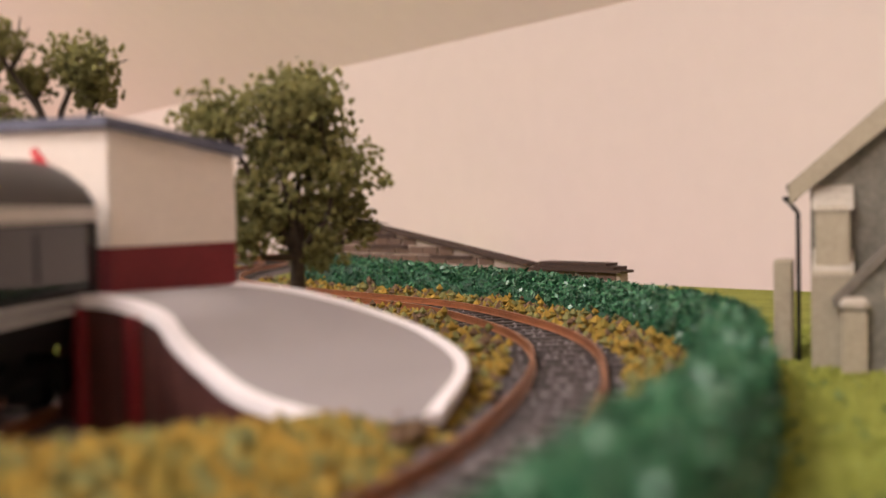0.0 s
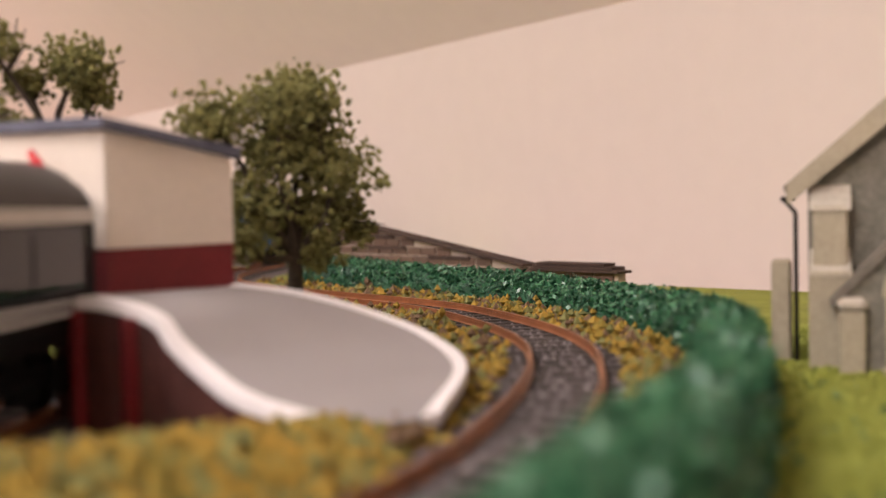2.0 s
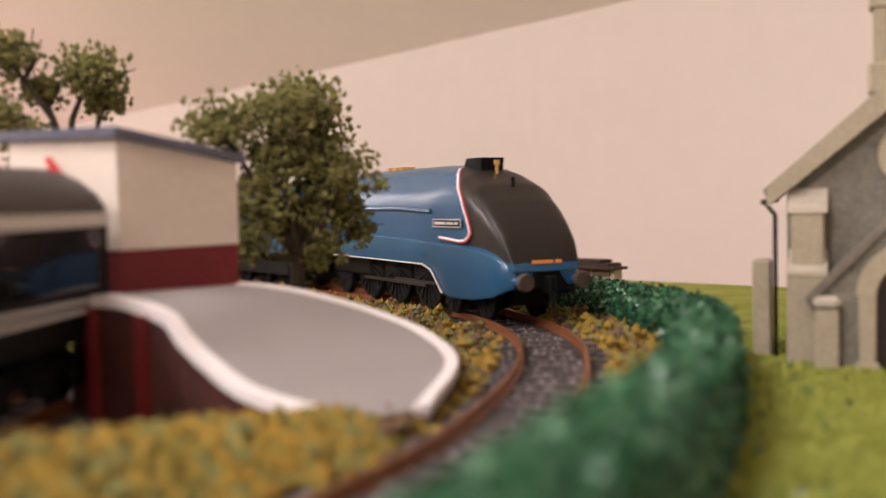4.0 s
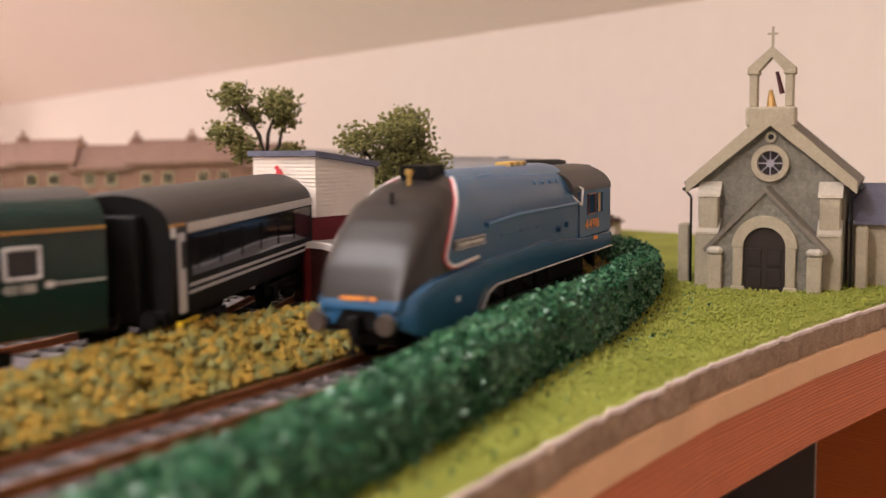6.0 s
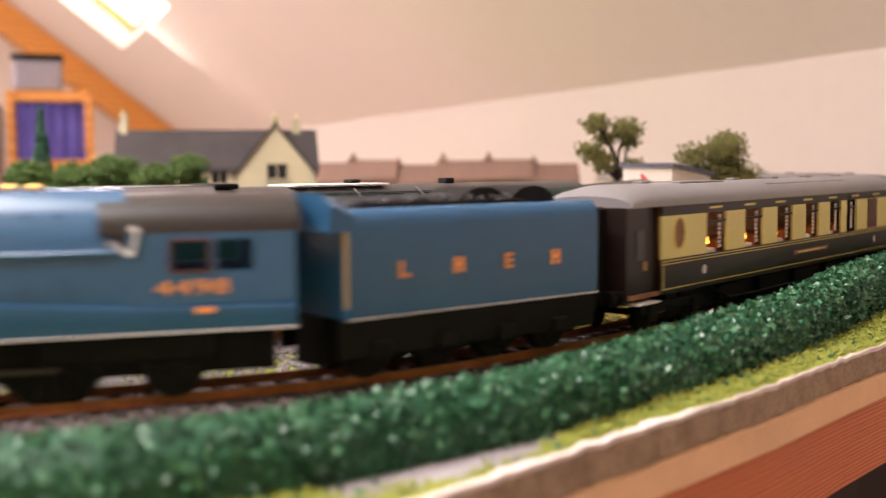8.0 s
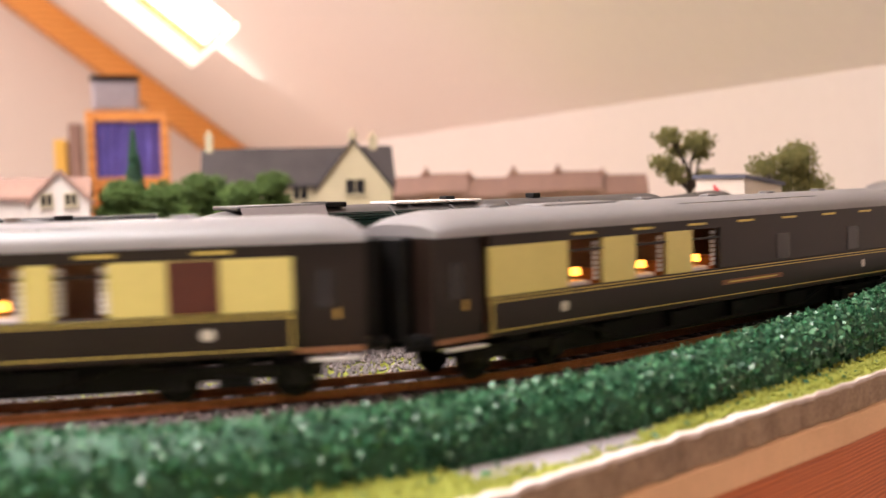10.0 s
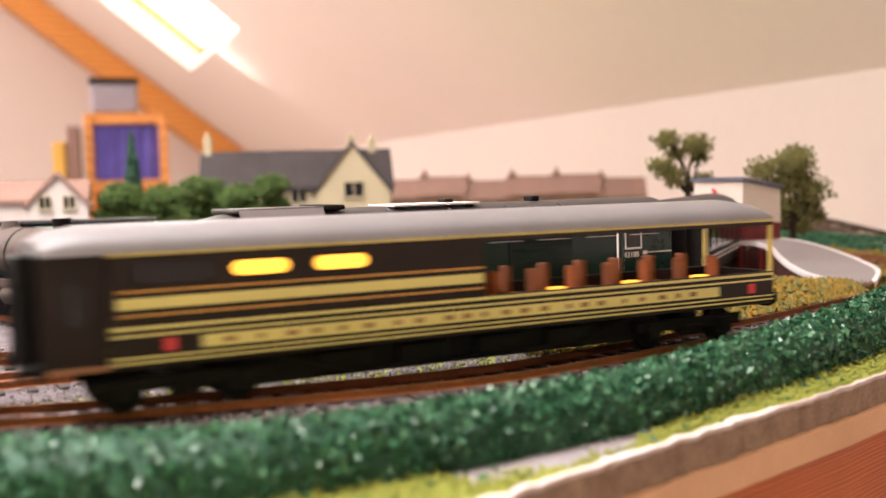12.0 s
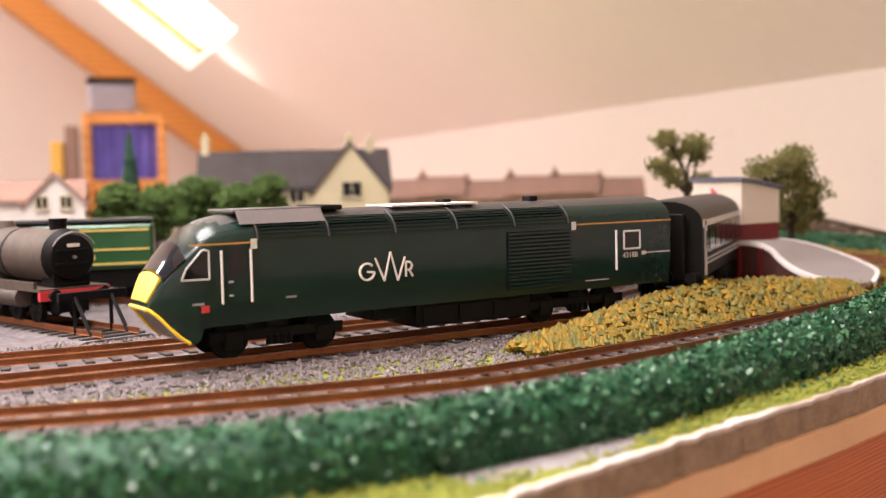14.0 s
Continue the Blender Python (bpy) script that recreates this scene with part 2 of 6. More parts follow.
# ---- mesh tools ----
class Shape:
    """Collects vertices and faces of one mesh."""

    def __init__(self):
        self.v, self.f, self.m = [], [], []

    def add(self, verts, faces, mat=0, at=None):
        k = len(self.v)
        self.v += [tuple(at @ Vector(p)) if at else tuple(p) for p in verts]
        self.f += [tuple(i + k for i in f) for f in faces]
        self.m += [mat] * len(faces)
        return self

    def box(self, x0, x1, y0, y1, z0, z1, bevel=0.0, mat=0, at=None):
        if not bevel:
            v = [(x, y, z) for x in (x0, x1) for y in (y0, y1) for z in (z0, z1)]
            return self.add(v, [(0, 1, 3, 2), (4, 6, 7, 5), (0, 4, 5, 1), (2, 3, 7, 6), (0, 2, 6, 4), (1, 5, 7, 3)], mat, at)
        b, v, f = bevel, [], []
        for z, s in ((z0, b), (z0 + b, 0), (z1 - b, 0), (z1, b)):
            v += [(x0 + b, y0 + s, z), (x1 - b, y0 + s, z), (x1 - s, y0 + b, z), (x1 - s, y1 - b, z),
                  (x1 - b, y1 - s, z), (x0 + b, y1 - s, z), (x0 + s, y1 - b, z), (x0 + s, y0 + b, z)]
        for r in range(3):
            f += [(r * 8 + i, r * 8 + (i + 1) % 8, r * 8 + 8 + (i + 1) % 8, r * 8 + 8 + i) for i in range(8)]
        f += [tuple(range(7, -1, -1)), tuple(range(24, 32))]
        return self.add(v, f, mat, at)

    def prism(self, outline, z0, z1, mat=0, at=None):
        n = len(outline)
        v = [(x, y, z0) for x, y in outline] + [(x, y, z1) for x, y in outline]
        f = [(i, (i + 1) % n, n + (i + 1) % n, n + i) for i in range(n)] + [tuple(range(n - 1, -1, -1)), tuple(range(n, 2 * n))]
        return self.add(v, f, mat, at)

    def tube(self, p, q, r0, r1=None, n=10, mat=0, at=None):
        p, q, r1 = Vector(p), Vector(q), r0 if r1 is None else r1
        d = (q - p).normalized()
        a = d.orthogonal().normalized()
        b = d.cross(a)
        ring = [(math.cos(2 * math.pi * i / n), math.sin(2 * math.pi * i / n)) for i in range(n)]
        v = [p + (a * c + b * s) * r0 for c, s in ring] + [q + (a * c + b * s) * r1 for c, s in ring]
        f = [(i, (i + 1) % n, n + (i + 1) % n, n + i) for i in range(n)] + [tuple(range(n - 1, -1, -1)), tuple(range(n, 2 * n))]
        return self.add(v, f, mat, at)

    def line(self, points, r, n=6, mat=0):
        for p, q in zip(points, points[1:]):
            self.tube(p, q, r, r, n, mat)
        return self

    def loft(self, rings, mat=0, ends=True, closed=True, pick=None):
        k, n = len(self.v), len(rings[0])
        self.v += [tuple(p) for r in rings for p in r]
        for a in range(len(rings) - 1):
            for i in range(n if closed else n - 1):
                face = (k + a * n + i, k + a * n + (i + 1) % n, k + a * n + n + (i + 1) % n, k + a * n + n + i)
                self.f.append(face)
                c = sum((Vector(self.v[j]) for j in face), Vector()) / 4
                self.m.append(pick(c) if pick else mat)
        if ends:
            self.f += [tuple(k + i for i in range(n - 1, -1, -1)), tuple(k + (len(rings) - 1) * n + i for i in range(n))]
            self.m += [mat, mat]
        return self

    def mesh(self, name, mats, smooth=0.0):
        me = bpy.data.meshes.new(name)
        me.from_pydata(self.v, [], self.f)
        for m in mats if isinstance(mats, (list, tuple)) else [mats]:
            me.materials.append(m)
        me.polygons.foreach_set("material_index", self.m)
        bm = bmesh.new()
        bm.from_mesh(me)
        if len(bm.faces) < 40000:
            bmesh.ops.recalc_face_normals(bm, faces=bm.faces)
        bm.to_mesh(me)
        bm.free()
        if smooth:
            me.polygons.foreach_set("use_smooth", [True] * len(me.polygons))
            me.set_sharp_from_angle(angle=radians(smooth))
        me.update()
        return me


def part(name, shape, mats, parent=None, label="", smooth=0.0, at=None):
    """One mesh object under a thing or a part."""
    me = shape if isinstance(shape, bpy.types.Mesh) else shape.mesh(name, mats, smooth)
    ob = new(name, me)
    if parent:
        ob.parent = parent
    if at is not None:
        ob.matrix_basis = at
    return tagged(ob, label) if label else ob


def thing(name, label, category, group="", at=None, kind=""):
    ob = new(name)
    ob.empty_display_size = 0.01
    if at is not None:
        ob.matrix_basis = at
    return tagged(ob, label, category, group, kind)


def curve_through(points, n=24):
    """A smooth line through points, as an array."""
    p = np.array(points, float)
    q = np.vstack([2 * p[0] - p[1], p, 2 * p[-1] - p[-2]])
    out = []
    for i in range(1, len(q) - 2):
        a, b, c, d = q[i - 1:i + 3]
        for k in range(n):
            u = k / n
            out.append(0.5 * (2 * b + (c - a) * u + (2 * a - 5 * b + 4 * c - d) * u * u + (3 * b - a - 3 * c + d) * u ** 3))
    return np.array(out + [p[-1]])


class Way:
    """A line on the ground with its length."""

    def __init__(self, points):
        self.c = curve_through(points)
        self.s = np.r_[0, np.cumsum(np.linalg.norm(np.diff(self.c, axis=0), axis=1))]

    def at(self, s, off=0.0):
        x, y = np.interp(s, self.s, self.c[:, 0]), np.interp(s, self.s, self.c[:, 1])
        d = np.array([np.interp(s + 0.003, self.s, self.c[:, 0]) - np.interp(s - 0.003, self.s, self.c[:, 0]),
                      np.interp(s + 0.003, self.s, self.c[:, 1]) - np.interp(s - 0.003, self.s, self.c[:, 1])])
        d /= np.linalg.norm(d) + 1e-12
        return np.array([x + d[1] * off, y - d[0] * off]), d

    def sweep(self, shape, profile, s0, s1, step, mat=0, wobble=0.0, pick=None):
        """profile: (offset to the right of the way, height)."""
        rings = []
        for s in np.arange(s0, s1 + step * 0.5, step):
            ring = []
            for k, (o, z) in enumerate(profile):
                w = noise.noise(Vector((s * 90, k * 3.1, 7.7))) * wobble if wobble else 0
                p, _ = self.at(s, o + w)
                ring.append((p[0], p[1], z + (noise.noise(Vector((s * 110, k * 2.3, 1.1))) * wobble * 0.6 if wobble else 0)))
            rings.append(ring)
        return shape.loft(rings, mat, pick=pick)


# ---- the room ----
KNEE, SLANT = 0.16, 0.73


def wall_x(y):
    return 0.84 + 0.224 * (y - 0.318)


def room():
    s = Shape()
    y0, y1 = -1.6, 3.86
    out = [(wall_x(y0), y0), (wall_x(y1), y1), (wall_x(y1) + 0.12, y1), (wall_x(y0) + 0.12, y0)]
    s.prism(out, -0.9, KNEE + 0.09)
    tagged(part("wall_east", s, WALL), "low cream-painted attic knee wall behind the layout", "wall", kind="structure")
    s = Shape().box(-2.6, 2.2, 3.862, 3.98, -0.9, 2.2)
    tagged(part("wall_north", s, WALL), "cream-painted gable wall of the attic", "wall", kind="structure")
    s = Shape().box(-2.6, 2.2, -1.72, -1.602, -0.9, 2.2)
    tagged(part("wall_south", s, WALL), "cream-painted gable wall behind the layout", "wall", kind="structure")
    s = Shape().box(-2.72, -2.602, -1.72, 3.98, -0.9, 2.2)
    tagged(part("wall_west", s, WALL), "plain cream-painted wall", "wall", kind="structure")
    s = Shape().box(-2.72, 2.2, -1.72, 3.98, -1.0, -0.902)
    tagged(part("floor", s, FLOOR), "brown carpeted attic floor", "floor", kind="structure")
    # sloped ceiling with two openings for the roof windows: cells of a grid, u up the slope, v along the wall
    s = Shape()
    us, vs = [0.0, 0.362, 0.70, 0.78, 1.55, 3.4], [-1.61, -0.15, 0.62, 2.05, 2.94, 3.862]
    holes = {(3, 1), (1, 3)}

    def spot(u, v, d=0.0):
        return (wall_x(v) - u + d * 0.59, v, KNEE + SLANT * u + d * 0.81)

    for i in range(len(us) - 1):
        for j in range(len(vs) - 1):
            if (i, j) in holes:
                continue
            c = [spot(us[i], vs[j]), spot(us[i], vs[j + 1]), spot(us[i + 1], vs[j + 1]), spot(us[i + 1], vs[j])]
            e = [spot(us[i], vs[j], 0.1), spot(us[i], vs[j + 1], 0.1), spot(us[i + 1], vs[j + 1], 0.1), spot(us[i + 1], vs[j], 0.1)]
            s.add(c + e, [(0, 1, 2, 3), (7, 6, 5, 4), (0, 4, 5, 1), (1, 5, 6, 2), (2, 6, 7, 3), (3, 7, 4, 0)])
    tagged(part("ceiling", s, CEIL), "sloping plastered attic ceiling", "ceiling", kind="structure")
    # the window in cell (3, 1) is added out of view for overhead daylight
    for k, (i, j) in enumerate(sorted(holes)):
        w = thing("window_%d" % (k + 1), "pine-framed roof window in the sloping ceiling", "roof window", kind="structure")
        u0, u1, v0, v1 = us[i], us[i + 1], vs[j], vs[j + 1]
        for a, b, c, d in ((u0, u0 + 0.008, v0, v1), (u1 - 0.008, u1, v0, v1), (u0 + 0.008, u1 - 0.008, v0, v0 + 0.008), (u0 + 0.008, u1 - 0.008, v1 - 0.008, v1)):
            f = Shape()
            lo = [spot(a, c, 0.06), spot(b, c, 0.06), spot(b, d, 0.06), spot(a, d, 0.06)]
            hi = [spot(a, c, 0.08), spot(b, c, 0.08), spot(b, d, 0.08), spot(a, d, 0.08)]
            f.add(lo + hi, [(3, 2, 1, 0), (4, 5, 6, 7), (0, 1, 5, 4), (1, 2, 6, 5), (2, 3, 7, 6), (3, 0, 4, 7)])
            part("frame_bar", f, PINE, w)
        f = Shape().add([spot(u0, v0, 0.09), spot(u1, v0, 0.09), spot(u1, v1, 0.09), spot(u0, v1, 0.09)], [(0, 1, 2, 3)])
        part("pane", f, SKYGLOW, w, "pane bright with daylight")
    # rafter where the slope meets the gable
    f = Shape()
    a, b = -0.05, 3.3
    lo = [spot(a, 3.70, -0.10), spot(b, 3.70, -0.10), spot(b, 3.858, -0.10), spot(a, 3.858, -0.10)]
    hi = [spot(a, 3.70, -0.003), spot(b, 3.70, -0.003), spot(b, 3.858, -0.003), spot(a, 3.858, -0.003)]
    f.add(lo + hi, [(3, 2, 1, 0), (4, 5, 6, 7), (0, 1, 5, 4), (1, 2, 6, 5), (2, 3, 7, 6), (3, 0, 4, 7)])
    tagged(part("rafter", f, PINE), "orange-stained pine rafter under the sloping ceiling", "rafter", kind="structure")


room()

# ---- the tracks' lines ----
OUTER = Way([(-2.2, 1.25), (-1.5, 0.85), (-1.0, 0.53), (-0.62, 0.30), (-0.40, 0.135), (-0.25, 0.055), (-0.15, 0.005), (-0.06, -0.035), (0, -0.0545), (0.07, -0.0695), (0.12, -0.0685),
             (0.19, -0.0585), (0.27, -0.043), (0.36, -0.021), (0.41, 0.0005), (0.452, 0.025), (0.49, 0.055), (0.524, 0.097), (0.558, 0.163),
             (0.575, 0.25), (0.590, 0.32), (0.625, 0.385), (0.680, 0.438), (0.735, 0.478), (0.785, 0.54), (0.81, 0.64), (0.80, 0.77), (0.74, 0.89), (0.60, 0.96), (0.30, 0.99), (-0.4, 1.0), (-1.2, 1.0), (-2.0, 1.0)])
BASE = float(OUTER.s[24 * 3])          # length at (-0.62, 0.30), from which the train's places count
INNER = Way([(-0.9, 0.42), (-0.5, 0.20), (-0.2, 0.068), (-0.08, 0.0275), (0.0, 0.0175), (0.12, 0.0165), (0.2335, 0.0185), (0.262, 0.027), (0.315, 0.060), (0.372, 0.103), (0.46, 0.17), (0.50, 0.27), (0.47, 0.40)])
THIRD = Way([(-0.9, 0.52), (-0.5, 0.27), (-0.2, 0.118), (-0.05, 0.072), (0.08, 0.062), (0.25, 0.075), (0.40, 0.16)])
SIDING_A = Way([(-0.070, 0.400), (-0.036, 0.320), (0.0020, 0.1980), (0.0140, 0.148), (0.0235, 0.109)])
SIDING_B = Way([(-0.42, 0.44), (-0.2, 0.375), (0.0, 0.285), (0.10, 0.240), (0.22, 0.228), (0.36, 0.25)])


def edge_y(x):
    return float(np.interp(x, [-1.6, 0.0, 0.08, 0.165, 0.22, 0.30, 0.37, 0.45, 0.86], [-0.492, -0.1718, -0.1560, -0.1400, -0.1270, -0.1095, -0.0990, -0.0935, -0.0850]))


def baseboard():
    t = thing("baseboard", "baseboard edge of fibreboard on cut board and stained timber", "baseboard", kind="structure")
    x0, x1 = -1.6, 0.86
    rows = np.arange(x0, x1, 0.004)

    def band(name, mat, z0, z1, out, rough, label):
        s = Shape()
        rings = []
        for x in rows:
            w = noise.noise(Vector((x * 130, z0 * 900, 2.0))) * rough + noise.noise(Vector((x * 420, z0 * 900, 5.0))) * rough * 0.5
            y = edge_y(x) - out + w
            y = 0.36 if x > 0.735 else y
            rings.append([(x, y, z0), (x, y + w * 0.4, z1), (x, 1.05, z1), (x, 1.05, z0)])
        s.loft(rings)
        part(name, s, mat, t, label)

    band("fibreboard", FIBRE, -0.0142, -0.0062, 0.0005, 0.0016, "torn brown fibreboard edge")
    band("board", MDF, -0.0225, -0.0144, 0.0022, 0.0002, "pale cut board edge")
    band("fascia", REDWOOD, -0.047, -0.0227, 0.0003, 0.0, "red-brown stained timber fascia with bold grain")
    for x in (-1.2, 0.0, 0.6):
        part("leg", Shape().box(x, x + 0.045, edge_y(x) + 0.02, edge_y(x) + 0.065, -0.9, -0.047), REDWOOD, t)
    # dark sheet added to stand in for the shade beneath the baseboard
    s = Shape()
    s.loft([[(x, edge_y(x) + 0.11, -0.9), (x, edge_y(x) + 0.11, -0.0475), (x, edge_y(x) + 0.125, -0.0475), (x, edge_y(x) + 0.125, -0.9)] for x in np.arange(x0, 0.735, 0.05)])
    part("shade_board", s, DARKWOOD_AND_SHADE, t, "added dark board standing in for the shade under the layout")


baseboard()


BARE_SPOTS = [(0.062, -0.142, 0.017), (0.045, -0.148, 0.013), (0.08, -0.137, 0.012), (0.03, -0.146, 0.011)]


def ground():
    # one sheet on the board, and the torn paper lip along its edge
    xs, n = np.arange(-1.58, 0.855, 0.006), 46
    s = Shape()
    rings = []
    for x in xs:
        e = edge_y(x) + 0.0012 + noise.noise(Vector((x * 110, 1.0, 3.0))) * 0.0022
        e = 0.36 if x > 0.735 else e
        r = []
        for k in range(n):
            u = k / (n - 1)
            y = e + (1.03 - e) * u ** 2.2
            z = -0.0058 + noise.noise(Vector((x * 60, y * 60, 0))) * 0.0006
            r.append((x, y, z))
        rings.append(r)

    def pick(c):
        w = noise.noise(Vector((c.x * 160, c.y * 160, 4))) * 0.006
        if any((c.x - bx) ** 2 + ((c.y - by) * 1.4) ** 2 < (br + w) ** 2 for bx, by, br in BARE_SPOTS):
            return 1
        if c.y > 0.0 and c.x < 0.36:
            return 2
        return 0

    s.loft(rings, closed=False, ends=False, pick=pick)
    tagged(part("ground", s, [GRASS, BARE, BED], smooth=40), "lime-green grass mat with a bare grey patch on the baseboard", "ground", kind="structure")
    s = Shape()
    rings = []
    for x in np.arange(-0.5, 0.733, 0.003):
        e = edge_y(x) - 0.0008 + noise.noise(Vector((x * 210, 1.0, 9.0))) * 0.0018
        w = (0.0018 if x < 0.13 else 0.0004) + 0.0018 * noise.noise(Vector((x * 60, 4.0, 9.0)))
        z = -0.0050 + noise.noise(Vector((x * 260, 7.0, 9.0))) * 0.0007
        rings.append([(x, e, z), (x, e + max(w, 0.0004), z + 0.0004), (x, e + max(w, 0.0004), z - 0.0010), (x, e + 0.0003, z - 0.0013)])
    s.loft(rings)
    tagged(part("paper_edge", s, PAPER, smooth=50), "torn pale paper edge of the grass mat", "paper edge", kind="structure")


ground()


def scatter(name, places, radius, mat, label, category, flat=False, seed=3, kind="stuff"):
    """Many small irregular grains or leaves in one mesh."""
    rng = np.random.default_rng(seed)
    v, f = [], []
    for (x, y, z), r in zip(places, rng.uniform(radius[0], radius[1], len(places))):
        k = len(v)
        if flat:
            a = rng.normal(size=3)
            a /= np.linalg.norm(a)
            b = np.cross(a, rng.normal(size=3))
            b /= np.linalg.norm(b) + 1e-9
            p = np.array([x, y, z])
            v += [tuple(p - a * r), tuple(p - b * r * 0.55), tuple(p + a * r), tuple(p + b * r * 0.55)]
            f += [(k, k + 1, k + 2, k + 3)]
        else:
            d = rng.uniform(0.6, 1.25, 6) * r
            t = rng.uniform(0, 6.28)
            c, q = math.cos(t), math.sin(t)
            v += [(x + d[0] * c, y + d[0] * q, z), (x - d[1] * c, y - d[1] * q, z), (x - d[2] * q, y + d[2] * c, z), (x + d[3] * q, y - d[3] * c, z),
                  (x, y, z + d[4]), (x, y, z - d[5])]
            f += [(k, k + 2, k + 4), (k + 2, k + 1, k + 4), (k + 1, k + 3, k + 4), (k + 3, k, k + 4), (k + 2, k, k + 5), (k + 1, k + 2, k + 5), (k + 3, k + 1, k + 5), (k, k + 3, k + 5)]
    me = bpy.data.meshes.new(name)
    me.from_pydata([tuple(float(c) for c in p) for p in v], [], f)
    for m in mat if isinstance(mat, (list, tuple)) else [mat]:
        me.materials.append(m)
    if isinstance(mat, (list, tuple)):
        per = 1 if flat else 8
        which = rng.integers(0, len(mat), len(places))
        me.polygons.foreach_set("material_index", np.repeat(which, per))
    me.update()
    return tagged(new(name, me), label, category, kind=kind)


def hedge_outer(u):
    """How far the hedge's outer face stands from the outer track, by the length along it."""
    return float(np.interp(u - BASE, [0.66, 0.72, 0.755, 0.79, 0.845, 0.94, 1.00, 1.05, 1.10, 1.16, 1.22, 1.30, 1.40], [0.088, 0.089, 0.083, 0.0745, 0.0632, 0.0556, 0.0475, 0.0405, 0.039, 0.041, 0.047, 0.052, 0.054]))


def hedge():
    a, b = BASE + 0.30, BASE + 1.54

    def prof(ss):
        h = float(np.interp(ss - BASE, [0.84, 0.92, 1.00, 1.06, 1.15, 1.21, 1.30, 1.40, 1.50], [0.0080, 0.0104, 0.0130, 0.0150, 0.0150, 0.0118, 0.0085, 0.0095, 0.0118]))
        o = hedge_outer(ss)
        i = float(np.interp(ss - BASE, [0.66, 0.71, 0.745, 0.785, 0.847, 0.95, 1.02, 1.06, 1.10, 1.15, 1.22, 1.30, 1.40], [0.054, 0.066, 0.066, 0.0565, 0.0415, 0.0355, 0.0245, 0.0235, 0.026, 0.028, 0.030, 0.032, 0.035]))
        w = o - i
        return [(i + 0.0015, -0.0062), (i, h * 0.3), (i + w * 0.08, h - 0.0030), (i + w * 0.30, h - 0.0004), (i + w * 0.68, h), (o - w * 0.1, h - 0.0028), (o, h * 0.2), (o, -0.0062)]

    rings = []
    for ss in np.arange(a, b, 0.004):
        ring = []
        for k, (o, z) in enumerate(prof(ss)):
            p, _ = OUTER.at(ss, o + noise.noise(Vector((ss * 90, k * 3.1, 7.7))) * 0.0016)
            ring.append((p[0], p[1], z + noise.noise(Vector((ss * 110, k * 2.3, 1.1))) * 0.0009))
        rings.append(ring)
    core = part("hedge", Shape().loft(rings), LEAF, smooth=60)
    tagged(core, "dense dark green clipped hedge of foam and flakes", "hedge")
    rng = np.random.default_rng(5)
    pts = []
    for _ in range(60000):
        ss = a + (b - a) * rng.uniform()
        pr = prof(ss)
        k = rng.uniform(0.2, 6.98)
        i = int(k)
        o = pr[i][0] + (pr[i + 1][0] - pr[i][0]) * (k - i)
        z = pr[i][1] + (pr[i + 1][1] - pr[i][1]) * (k - i)
        p, _ = OUTER.at(ss, o + rng.normal() * 0.0007)
        pts.append((p[0], p[1], z + rng.normal() * 0.0006))
    fl = scatter("leaf_flake", pts, (0.0006, 0.0017), [LEAF, LEAF2, LEAF2], "small glossy green flakes", "", True, 6)
    fl.parent = core
    return core


hedge()


NEAR = OUTER.c[::3]


def OFF(x, y):
    """Distance of a place from the outer track's line."""
    return float(np.sqrt(((NEAR[:, 0] - x) ** 2 + (NEAR[:, 1] - y) ** 2).min()))


def grass_fibres():
    rng = np.random.default_rng(8)
    pts = []
    while len(pts) < 30000:
        x = rng.uniform(-0.06, 0.66)
        y = rng.uniform(edge_y(x) + 0.003, min(edge_y(x) + 0.16, 0.03))
        if any((x - bx) ** 2 + ((y - by) * 1.4) ** 2 < (br * 0.93) ** 2 for bx, by, br in BARE_SPOTS):
            continue
        if abs(OFF(x, y)) < 0.036 and x > 0.0:
            continue
        if x < 0.45 and y > np.interp(x, [-0.06, 0.0, 0.07, 0.19, 0.36, 0.45], [-0.035, -0.0545, -0.0695, -0.0585, -0.021, 0.025]):
            continue
        pts.append((x, y, -0.0055 + rng.uniform(0, 0.0010)))
    scatter("grass", pts, (0.0003, 0.0008), BLADE, "short lime-green scatter grass", "grass", False, 9)
    loose = []
    for _ in range(420):
        u = rng.uniform(BASE + 0.62, BASE + 1.25)
        p, _ = OUTER.at(u, hedge_outer(u) + 0.001 + abs(rng.normal()) * 0.010)
        if p[1] > edge_y(p[0]) + 0.004:
            loose.append((p[0], p[1], -0.0050))
    scatter("fallen_flakes", loose, (0.0006, 0.0016), [LEAF2, LEAF], "green flakes fallen beside the hedge", "flakes", True, 10)


grass_fibres()


